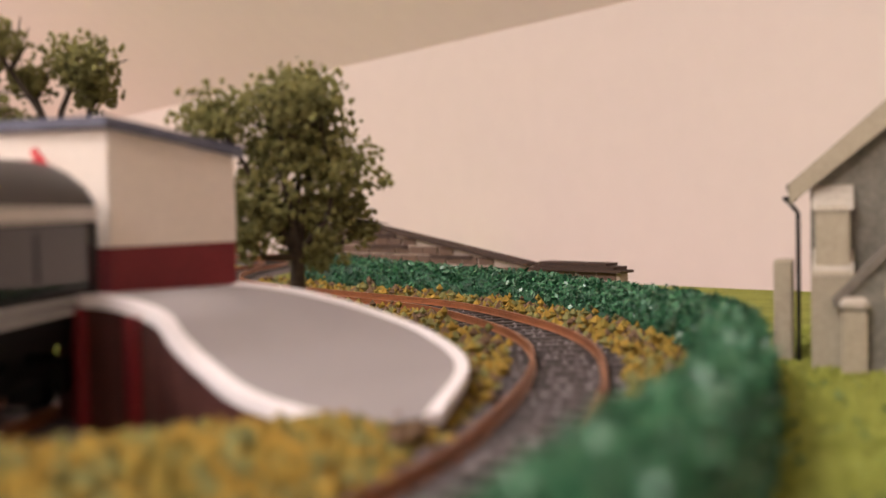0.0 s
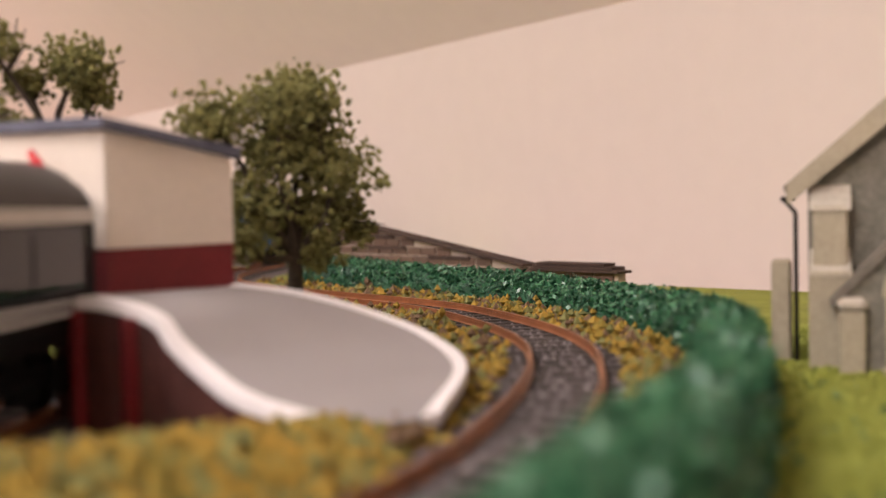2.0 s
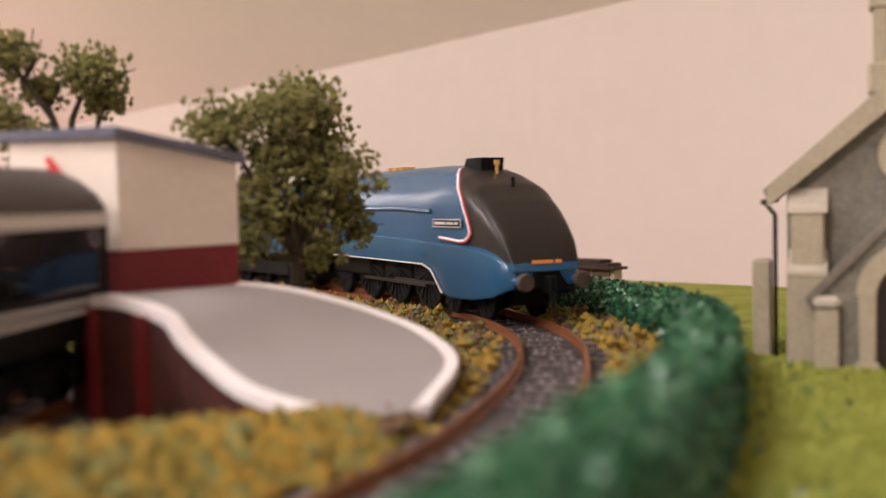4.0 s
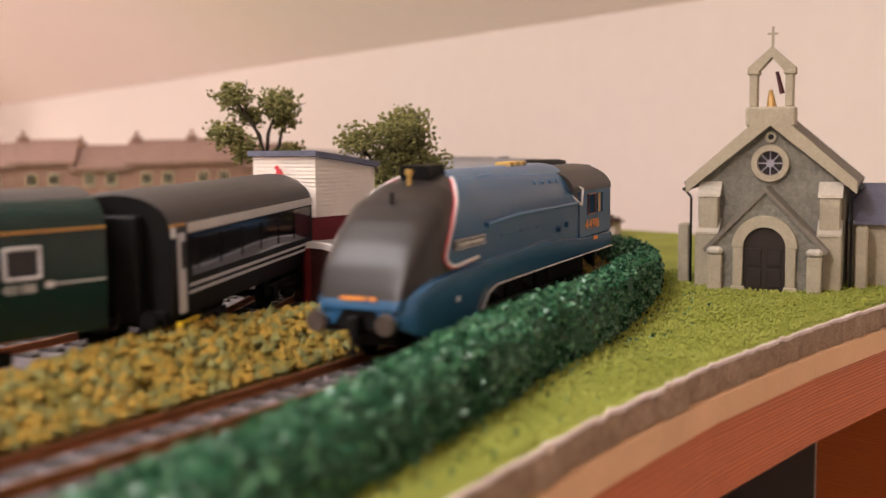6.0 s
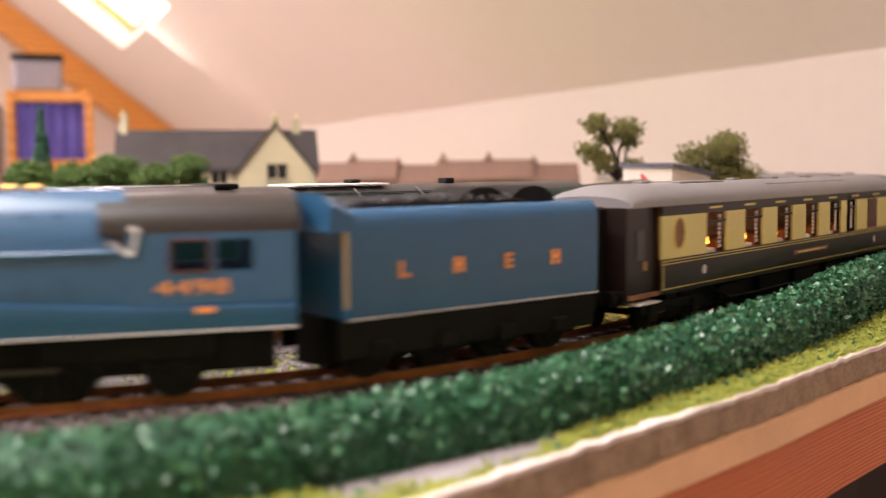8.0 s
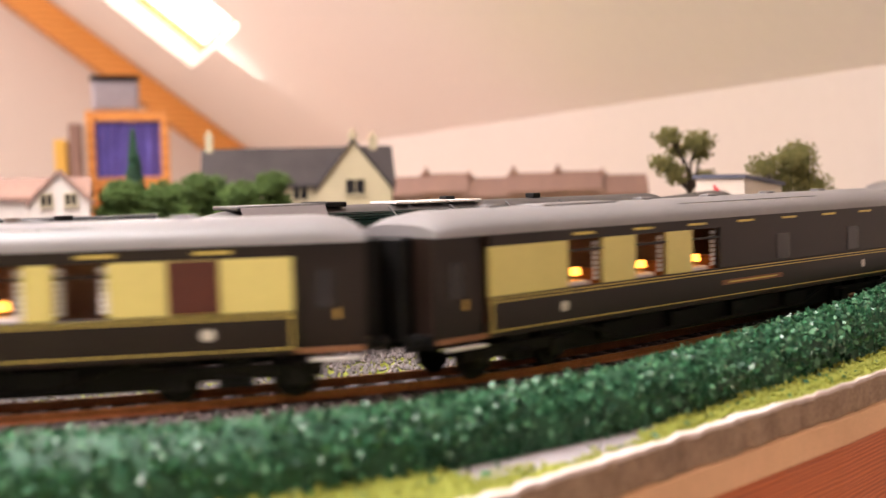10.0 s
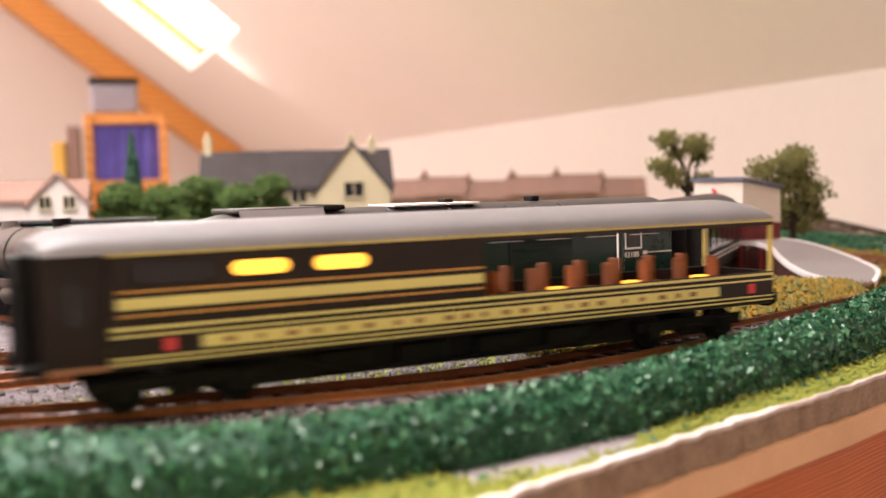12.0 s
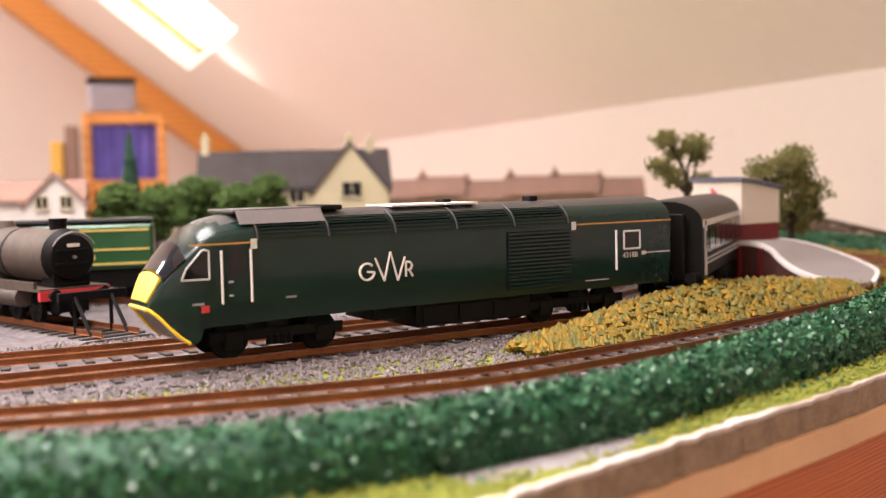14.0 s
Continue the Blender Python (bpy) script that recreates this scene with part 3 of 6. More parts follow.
def scrub():
    """The rough brown-green planting between the two curved tracks and round the far bend."""
    rng = np.random.default_rng(12)
    pts = []
    line = Way([(0.128, -0.030), (0.17, -0.025), (0.22, -0.008), (0.28, 0.006), (0.33, 0.012), (0.375, 0.014)])
    wide = lambda u: 0.004 + 0.020 * math.sin(math.pi * min(1, u * 0.85 + 0.04))
    for _ in range(11000):
        u = rng.uniform()
        w = wide(u)
        q = rng.uniform(-1, 1)
        p, _ = line.at(u * line.s[-1], q * w)
        h = (1 - q * q) * 0.013 * math.sin(math.pi * min(1, u * 0.8 + 0.08)) * rng.uniform(0.3, 1.0)
        pts.append((p[0], p[1], -0.003 + h))
    scatter("scrub", pts, (0.0008, 0.0023), [SCRUB, SCRUB, FOLIAGE], "rough brown and olive scrub between the tracks", "scrub", False, 13)
    pts = []
    for _ in range(12000):
        u = rng.uniform(BASE + 1.08, BASE + 1.56)
        side = rng.uniform()
        o = rng.uniform(0.014, 0.036) if side < 0.5 else -rng.uniform(0.014, 0.060)
        p, _ = OUTER.at(u, o)
        if p[1] < edge_y(p[0]) + 0.01:
            continue
        pts.append((p[0], p[1], -0.0050 + abs(rng.normal()) * 0.0022))
    scatter("verge_scrub", pts, (0.0008, 0.0024), [SCRUB, SCRUB, EARTH, FOLIAGE], "brown and green scrub beside the curved track", "scrub", False, 14)


scrub()


def track(way, s0, s1, name, label, sleepers=True, ballast=None, z=0.0):
    t = thing(name, label, "railway track", kind="structure")
    s = Shape()
    way.sweep(s, [(-0.021, -0.0056 + z), (-0.015, -0.0035 + z), (0.015, -0.0035 + z), (0.021, -0.0056 + z), (0.0, -0.0058 + z)], s0, s1, 0.008)
    part("ballast_bed", s, BED, t, smooth=50)
    for o in (-0.0085, 0.0085):
        s = Shape()
        way.sweep(s, [(o - 0.0004, z), (o + 0.0004, z), (o + 0.0004, z - 0.0007), (o + 0.00015, z - 0.0009), (o + 0.00015, z - 0.0021),
                      (o + 0.0008, z - 0.0025), (o - 0.0008, z - 0.0025), (o - 0.00015, z - 0.0021), (o - 0.00015, z - 0.0009), (o - 0.0004, z - 0.0007)], s0, s1, 0.006)
        part("rail", s, RAIL, t)
    if sleepers:
        me = Shape().box(-0.0016, 0.0016, -0.0150, 0.0150, -0.0022, 0.0, 0.0003).mesh("sleeper", SLEEPER)
        count = int((s1 - s0) / 0.0092)
        for k in range(min(count, 290)):
            p, d = way.at(s0 + (k + 0.5) * 0.0092)
            ob = part("sleeper", me, None, t)
            ob.matrix_basis = Matrix.Translation((p[0], p[1], z - 0.0025)) @ Matrix.Rotation(math.atan2(d[1], d[0]), 4, "Z")
    return t


track(OUTER, BASE + 0.10, BASE + 2.3, "track_outer", "curved outer track with rust-brown rails on grey ballast")
track(INNER, 0.30, float(INNER.s[-1]), "track_inner", "curved inner track with rust-brown rails on grey ballast")
track(THIRD, 0.30, float(THIRD.s[-1]), "track_third", "curved third track with rust-brown rails")
track(SIDING_A, 0.0, float(SIDING_A.s[-1]), "track_siding", "short siding ending at a buffer stop")
track(SIDING_B, 0.0, float(SIDING_B.s[-1]), "track_loop", "siding holding a green steam locomotive")


def ballast():
    rng = np.random.default_rng(21)
    pts = []
    for way, a, b, n in ((OUTER, BASE + 0.5, BASE + 1.5, 9000), (INNER, 0.6, 1.35, 6000)):
        for _ in range(n):
            u, o = rng.uniform(a, b), rng.uniform(-0.023, 0.023)
            if abs(abs(o) - 0.0085) < 0.0012:
                continue
            p, _ = way.at(u, o)
            pts.append((p[0], p[1], -0.0034 - max(0, abs(o) - 0.015) * 0.3 + rng.uniform(-0.0004, 0.0003)))
    while len(pts) < 27000:
        x, y = rng.uniform(-0.12, 0.16), rng.uniform(-0.07, 0.12)
        pts.append((x, y, -0.0050 + rng.uniform(0, 0.0006)))
    scatter("ballast", pts, (0.0005, 0.0012), STONE, "loose grey-mauve ballast between the tracks", "ballast", False, 22)


ballast()


# ---- rolling stock: x runs from the front of a vehicle to its rear, y away from the viewer's side, z up from the rail ----
def arch(x, w, z0, ze, zt, n=9, inset=0.0):
    """A ring: floor z0, side to the eaves ze, rounded roof to zt."""
    pts = [(x, -w + inset, z0), (x, -w, z0 + (ze - z0) * 0.35), (x, -w, ze)]
    for i in range(1, n):
        a = math.pi * i / n
        pts.append((x, -w * math.cos(a), ze + (zt - ze) * math.sin(a) ** 0.85))
    pts += [(x, w, ze), (x, w, z0 + (ze - z0) * 0.35), (x, w - inset, z0)]
    return pts


def wheel_set(x, r, parent, spokes=0, mat=None, name="wheel_set"):
    s = Shape()
    for y in (-0.0085, 0.0085):
        o = -0.0012 if y < 0 else 0.0012
        s.tube((0, y, 0), (0, y + o * 1.6, 0), r, r * 0.985, 22)
        s.tube((0, y - o * 0.3, 0), (0, y, 0), r * 1.08, r * 1.08, 22)
        s.tube((0, y + o * 1.6, 0), (0, y + o * 2.0, 0), r * 0.28, r * 0.22, 12)
    s.tube((0, -0.0085, 0), (0, 0.0085, 0), r * 0.2, r * 0.2, 8)
    axle = part(name, s, [mat or BLACK, STEEL], parent, at=Matrix.Translation((x, 0, r)), smooth=40)
    if spokes:
        me = Shape().tube((0, 0, 0), (r * 0.9, 0, 0), r * 0.05, r * 0.04, 5).mesh("spoke", mat or BLACK)
        for y in (-0.0085, 0.0085):
            for k in range(spokes):
                part("spoke", me, None, axle, at=Matrix.Translation((0, y * 1.24, 0)) @ Matrix.Rotation(2 * math.pi * k / spokes, 4, "Y"))
    return axle


def bogie(parent, x, base, r=0.0062, frame=BLACK):
    s = Shape()
    for y in (-0.0135, 0.0125):
        s.box(-base / 2 - 0.008, base / 2 + 0.008, y, y + 0.0012, 0.0060, 0.0098, 0.0003)
        for d in (-base / 2, base / 2):
            s.box(d - 0.003, d + 0.003, y - 0.0008, y + 0.0012, 0.0035, 0.0090, 0.0003)
        s.box(-0.005, 0.005, y - 0.0006, y + 0.0012, 0.0038, 0.0075, 0.0003)
        for d in (-0.004, -0.0013, 0.0013, 0.004):
            s.tube((d, y - 0.0006, 0.0040), (d, y - 0.0006, 0.0072), 0.0008, 0.0008, 6)
    s.box(-0.004, 0.004, -0.0125, 0.0125, 0.0075, 0.0115)
    b = part("bogie", s, frame, parent, at=Matrix.Translation((x, 0, 0)))
    for d in (-base / 2, base / 2):
        wheel_set(d, r, b)
    return b


def buffer_beam(parent, x, way, mat=BLACK):
    s = Shape().box(min(x, x + way * 0.0015), max(x, x + way * 0.0015), -0.0150, 0.0150, 0.0110, 0.0155, 0.0003)
    for y in (-0.0115, 0.0115):
        s.tube((x, y, 0.0135), (x + way * 0.0045, y, 0.0135), 0.0012, 0.0012, 8)
        s.tube((x + way * 0.0045, y, 0.0135), (x + way * 0.0056, y, 0.0135), 0.0026, 0.0024, 14)
    s.tube((x, 0, 0.0125), (x + way * 0.005, 0, 0.0110), 0.0010, 0.0010, 6)
    part("buffer_beam", s, mat, parent)


def slab(parent, name, mat, x0, x1, y, z0, z1, d=0.0004, label="", bevel=0.0):
    """A thin raised piece on the side at y (negative: the near side)."""
    sgn = -1 if y < 0 else 1
    s = Shape().box(x0, x1, min(y, y + sgn * d), max(y, y + sgn * d), z0, z1, bevel)
    return part(name, s, mat, parent, label)


def power_car():
    t = thing("power_car", "dark green diesel power car standing on the inner track", "locomotive", at=Matrix.Translation((0, 0.0175, 0)))
    L, w = 0.2335, 0.0175
    top = [(0.0, 0.0212), (0.002, 0.0250), (0.005, 0.0305), (0.0100, 0.0362), (0.0150, 0.0412), (0.020, 0.0450), (0.026, 0.0478), (0.034, 0.0496), (0.042, 0.0502), (L, 0.0502)]
    low = [(0.0, 0.0188), (0.003, 0.0165), (0.007, 0.0125), (0.0115, 0.0088), (0.015, 0.0068), (0.019, 0.0064), (0.0205, 0.0120), (0.06, 0.0128), (L, 0.0128)]
    wid = [(0.0, 0.0100), (0.003, 0.0125), (0.010, 0.0150), (0.020, 0.0166), (0.035, w), (L, w)]
    ip = lambda tab, x: float(np.interp(x, [a for a, _ in tab], [b for _, b in tab]))
    nx = lambda x: x if x > 0.022 else 0.0042 + x * 0.0178 / 0.022
    rings = []
    for x in [0.0, 0.002, 0.004, 0.0065, 0.0085, 0.011, 0.013, 0.0145, 0.017, 0.0195, 0.0206, 0.0235, 0.026, 0.0276, 0.029, 0.033, 0.037, 0.042, 0.048, 0.06, 0.10, 0.14, 0.178, L]:
        zt, zb, ww = ip(top, x), ip(low, x), ip(wid, x)
        ze = min(0.0398, zb + (zt - zb) * 0.74)
        rings.append(arch(nx(x), ww, zb, ze, zt, 12, 0.0012))
    s = Shape().loft(rings, pick=lambda c: 1 if c.z > 0.0468 and c.x > 0.02 else 0)
    part("body", s, [GREEN, DKROOF], t, "glossy dark green body", smooth=32)
    # yellow nose and windscreen lie just proud of the sloping front
    for nm, mat, x0, x1, k in (("nose_panel", YELLOW, 0.0, 0.0050, 0.60), ("windscreen", DARKGLASS, 0.0056, 0.0142, 0.80)):
        q = Shape()
        rr = []
        for x in np.linspace(x0, x1, 9):
            ww, zt, zb = ip(wid, x), ip(top, x), ip(low, x)
            ze = min(0.0398, zb + (zt - zb) * 0.74)
            ring = []
            for i in range(13):
                a = math.pi * (0.5 + (i / 12 - 0.5) * k)
                ring.append((nx(x) - 0.0005, -ww * math.cos(a) * 1.01, ze + (zt - ze) * math.sin(a) ** 0.85 + 0.0005))
            rr.append(ring + [(p[0] + 0.001, p[1], p[2] - 0.001) for p in reversed(ring)])
        part(nm, q.loft(rr), mat, t, "warning-yellow nose" if mat is YELLOW else "", smooth=50)
    q = Shape()
    for y in (-1, 1):
        q.line([(nx(x) - 0.0002, y * (ip(wid, x) + 0.0001), ip(low, x) + 0.0003) for x in np.linspace(0.0, 0.0148, 8)], 0.0006)
    q.line([(0.0039, y, 0.0190) for y in np.linspace(-0.0100, 0.0100, 5)], 0.0007)
    part("yellow_edge", q, YELLOW, t)
    y = -w
    slab(t, "orange_line", ORANGE, 0.016, 0.0376, y, 0.0397, 0.0403)
    slab(t, "orange_line", ORANGE, 0.1805, L, y, 0.0397, 0.0403)
    # cab side window, door, rails
    pane = [(0.0135, -0.0158, 0.0285), (0.0226, -0.0172, 0.0285), (0.0226, -0.0174, 0.0380), (0.0205, -0.0172, 0.0384), (0.0150, -0.0163, 0.0322)]
    q = Shape().add([(a, b - 0.0004, c) for a, b, c in pane] + [(a, b + 0.0010, c) for a, b, c in pane], [(0, 1, 2, 3, 4), (9, 8, 7, 6, 5)] + [(i, (i + 1) % 5, 5 + (i + 1) % 5, 5 + i) for i in range(5)])
    cw = part("cab_window", q, DARKGLASS, t)
    part("window_frame", Shape().line([(a, b - 0.0005, c) for a, b, c in pane + pane[:1]], 0.00035), SILVER, cw)
    d = slab(t, "cab_door", GREEN, 0.0285, 0.0358, y, 0.0200, 0.0392, 0.0003)
    slab(d, "door_window", DARKGLASS, 0.0297, 0.0345, y - 0.0003, 0.0295, 0.0384, 0.0003)
    slab(d, "door_handle", SILVER, 0.0293, 0.0308, y - 0.0003, 0.0268, 0.0274, 0.0004)
    slab(d, "door_handle", SILVER, 0.0293, 0.0308, y - 0.0003, 0.0222, 0.0228, 0.0004)
    for x in (0.0268, 0.0373):
        part("handrail", Shape().tube((x, y - 0.0008, 0.0198), (x, y - 0.0008, 0.0378), 0.00045), WHITE, t, "white handrail")
    slab(t, "square_marking", REDDOT, 0.0198, 0.0225, y + 0.0008, 0.0172, 0.0196, 0.0003)
    slab(t, "corner_plate", SILVER, 0.0376, 0.0398, y, 0.0378, 0.0412, 0.0005)
    slab(t, "corner_plate", SILVER, 0.1780, 0.1800, y, 0.0378, 0.0412, 0.0005)
    # roof side panels with long louvres
    for k in range(5):
        q = Shape()
        x0 = 0.0405 + k * 0.0272
        for i in range(6):
            a = 0.10 + i * 0.125
            yy, zz = -w * math.cos(a) - 0.0002, 0.0398 + 0.0104 * math.sin(a) ** 0.85 + 0.0002
            q.box(x0, x0 + 0.0255, yy - 0.0003, yy + 0.0004, zz, zz + 0.0004)
        part("roof_louvre", q, GREEN, t)
    for i in range(6):
        q = Shape().line([(0.0402 + i * 0.0272, -w * math.cos(a) - 0.0004, 0.0400 + 0.0104 * math.sin(a) ** 0.85) for a in (0.05, 0.3, 0.55, 0.8, 1.0)], 0.0004)
        part("roof_rib", q, DKROOF, t)
    q = Shape().box(0.0335, 0.0676, -0.0120, 0.0120, 0.0496, 0.0512, 0.0005)
    part("roof_hatch", q, DKROOF, t, smooth=40)
    q = Shape().add([(0.0345, -0.0122, 0.0508), (0.0668, -0.0122, 0.0508), (0.0668, -0.0158, 0.0462), (0.0345, -0.0158, 0.0462)], [(0, 1, 2, 3)])
    part("hatch_flap", q, FLAP, t, "grey-brown roof flap")
    part("roof_grille", Shape().box(0.0680, 0.0765, -0.011, 0.011, 0.0498, 0.0516, 0.0004), BLACK, t)
    for k in range(5):
        part("roof_panel", Shape().box(0.0975 + k * 0.0079, 0.1050 + k * 0.0079, -0.0105, 0.0105, 0.0499, 0.0508, 0.0002), PALE, t, "pale roof panel")
    for x in (0.125, 0.168):
        part("roof_exhaust", Shape().box(x, x + 0.004, -0.003, 0.003, 0.0500, 0.0522, 0.0004), BLACK, t)
    # bodyside grille
    q = Shape().box(0.1451, 0.1774, y - 0.0002, y + 0.0004, 0.0155, 0.0385)
    g = part("side_grille", q, BLACK, t)
    me = Shape().box(0.1455, 0.1770, y - 0.0010, y - 0.0002, -0.00042, 0.00042).mesh("grille_slat", GREEN)
    for k in range(15):
        part("grille_slat", me, None, g, at=Matrix.Translation((0, 0, 0.0163 + k * 0.00152)))
    # rear door rail, window, markings
    part("handrail", Shape().tube((0.2015, y - 0.0008, 0.0200), (0.2015, y - 0.0008, 0.0368), 0.0005), WHITE, t, "white handrail")
    wdw = slab(t, "window", DARKGLASS, 0.2062, 0.2152, y, 0.0285, 0.0360, 0.0004)
    q = Shape().line([(0.2062, y - 0.0004, 0.0285), (0.2152, y - 0.0004, 0.0285), (0.2152, y - 0.0004, 0.0360), (0.2062, y - 0.0004, 0.0360), (0.2062, y - 0.0004, 0.0285)], 0.00045)
    part("window_frame", q, SILVER, wdw)
    slab(t, "arrow_line", LETTER, 0.2185, 0.2330, y, 0.0262, 0.0266, 0.0003)
    slab(t, "arrow_head", LETTER, 0.2165, 0.2188, y, 0.0256, 0.0272, 0.0003)
    slab(t, "small_print", LETTER, 0.1850, 0.1975, y, 0.0163, 0.0166, 0.0003, "unreadable white small print")
    for x in (0.0165, 0.0500):
        slab(t, "small_print", GREYPLASTIC, x, x + 0.004, y, 0.0200, 0.0207, 0.0003)
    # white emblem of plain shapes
    q = Shape()
    cx, cz, r = 0.0822, 0.0270, 0.0030
    arcs = [(cx + r * math.cos(radians(a)), y - 0.0003, cz + r * math.sin(radians(a))) for a in range(45, 361, 22)]
    q.line(arcs + [(cx, y - 0.0003, cz)], 0.00048, 6)
    zig = [(0.0856, 0.0318), (0.0893, 0.0232), (0.0920, 0.0338), (0.0950, 0.0230), (0.0982, 0.0316)]
    q.line([(a, y - 0.0003, b) for a, b in zig], 0.00042, 6)
    q.line([(0.0985, y - 0.0003, 0.0242), (0.0985, y - 0.0003, 0.0297), (0.1004, y - 0.0003, 0.0295), (0.1012, y - 0.0003, 0.0282), (0.1004, y - 0.0003, 0.0268), (0.0985, y - 0.0003, 0.0266)], 0.00048, 6)
    q.line([(0.0999, y - 0.0003, 0.0267), (0.1014, y - 0.0003, 0.0242)], 0.00048, 6)
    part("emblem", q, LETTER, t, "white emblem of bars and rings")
    lettering(t, "43188", 0.2055, y - 0.0003, 0.0248, 0.0034, LETTER)
    # underframe
    q = Shape().box(0.1053, 0.1595, -0.0135, 0.0135, 0.0040, 0.0128, 0.0005)
    q.box(0.088, 0.160, -0.0115, 0.0115, 0.0080, 0.0130)
    part("fuel_tank", q, BLACK, t)
    for k in range(3):
        slab(t, "tank_hatch", BLACK, 0.108 + k * 0.0165, 0.1215 + k * 0.0165, -0.0135, 0.0055, 0.0115, 0.0005)
    bogie(t, 0.049, 0.034, 0.0067)
    bogie(t, 0.184, 0.034, 0.0067)
    buffer_beam(t, L, 1)
    q = Shape().box(L, L + 0.004, -0.009, 0.009, 0.0125, 0.0440, 0.0006)
    part("gangway", q, BLACK, t)
    return t


def lettering(parent, words, x, y, z, height, mat, wide=1.0):
    """Raised lettering on a side, readable from the near side."""
    c = bpy.data.curves.new("lettering", "FONT")
    c.body, c.size, c.extrude = words, height, 0.00008
    tmp = bpy.data.objects.new("lettering", c)
    me = bpy.data.meshes.new_from_object(tmp)
    bpy.data.objects.remove(tmp)
    me.transform(Matrix.Diagonal((wide, 1, 1, 1)))
    me.materials.clear()
    me.materials.append(mat)
    return part("lettering", me, None, parent, at=Matrix.Translation((x, y, z)) @ Matrix.Rotation(radians(90), 4, "X"))


def grey_coach():
    """The coach behind the power car, along the platform."""
    a, b = Vector((0.2515, -0.002)), Vector((0.3645, 0.078))
    d = (b - a).normalized()
    n = Vector((-d.y, d.x))
    o = a + n * 0.0165
    t = thing("passenger_coach", "dark coach with silver stripe and white doors beside the platform", "railway coach",
              at=Matrix.Translation((o.x, o.y, 0.0)) @ Matrix.Rotation(math.atan2(d.y, d.x), 4, "Z"))
    L, w = 0.139, 0.0165
    rings = [arch(x, w, 0.0125, 0.0370, 0.0485 - (0.001 if x in (0, L) else 0), 12, 0.001) for x in (0.0, 0.002, L - 0.002, L)]
    part("body", Shape().loft(rings, pick=lambda c: 1 if c.z > 0.0375 else 0), [BLACK, DKROOF], t, smooth=32)
    y = -w
    slab(t, "upper_band", PALE, 0.012, L, y, 0.0360, 0.0388, 0.0003, "cream band below the roof")
    slab(t, "window_band", DARKGLASS, 0.014, L - 0.004, y, 0.0235, 0.0355, 0.0004)
    for k in range(6):
        slab(t, "window", DARKGLASS, 0.018 + k * 0.019, 0.034 + k * 0.019, y - 0.0004, 0.0248, 0.0342, 0.0003)
    for z in (0.0185, 0.0205):
        slab(t, "silver_stripe", SILVER, 0.012, L, y, z, z + 0.0009, 0.0003)
    dd = slab(t, "door", SILVER, 0.0045, 0.0085, y, 0.0140, 0.0365, 0.0008, "white end door")
    slab(dd, "door_window", DARKGLASS, 0.0055, 0.0076, y - 0.0008, 0.0265, 0.0340, 0.0003)
    slab(t, "orange_line", ORANGE, -0.0002, 0.0095, y, 0.0385, 0.0392, 0.0004)
    slab(t, "corner_plate", SILVER, 0.0005, 0.0030, y, 0.0355, 0.0383, 0.0005)
    part("gangway", Shape().box(-0.005, 0.0, -0.009, 0.009, 0.0125, 0.0420, 0.0006), BLACK, t)
    q = Shape().box(0.002, 0.004, y - 0.0015, y, 0.0105, 0.0120)
    q.box(0.006, 0.016, y - 0.0015, y - 0.0005, 0.0112, 0.0119)
    part("yellow_step", q, YELLOW, t)
    bogie(t, 0.026, 0.030)
    bogie(t, L - 0.026, 0.030)
    buffer_beam(t, 0.0, -1)
    return t


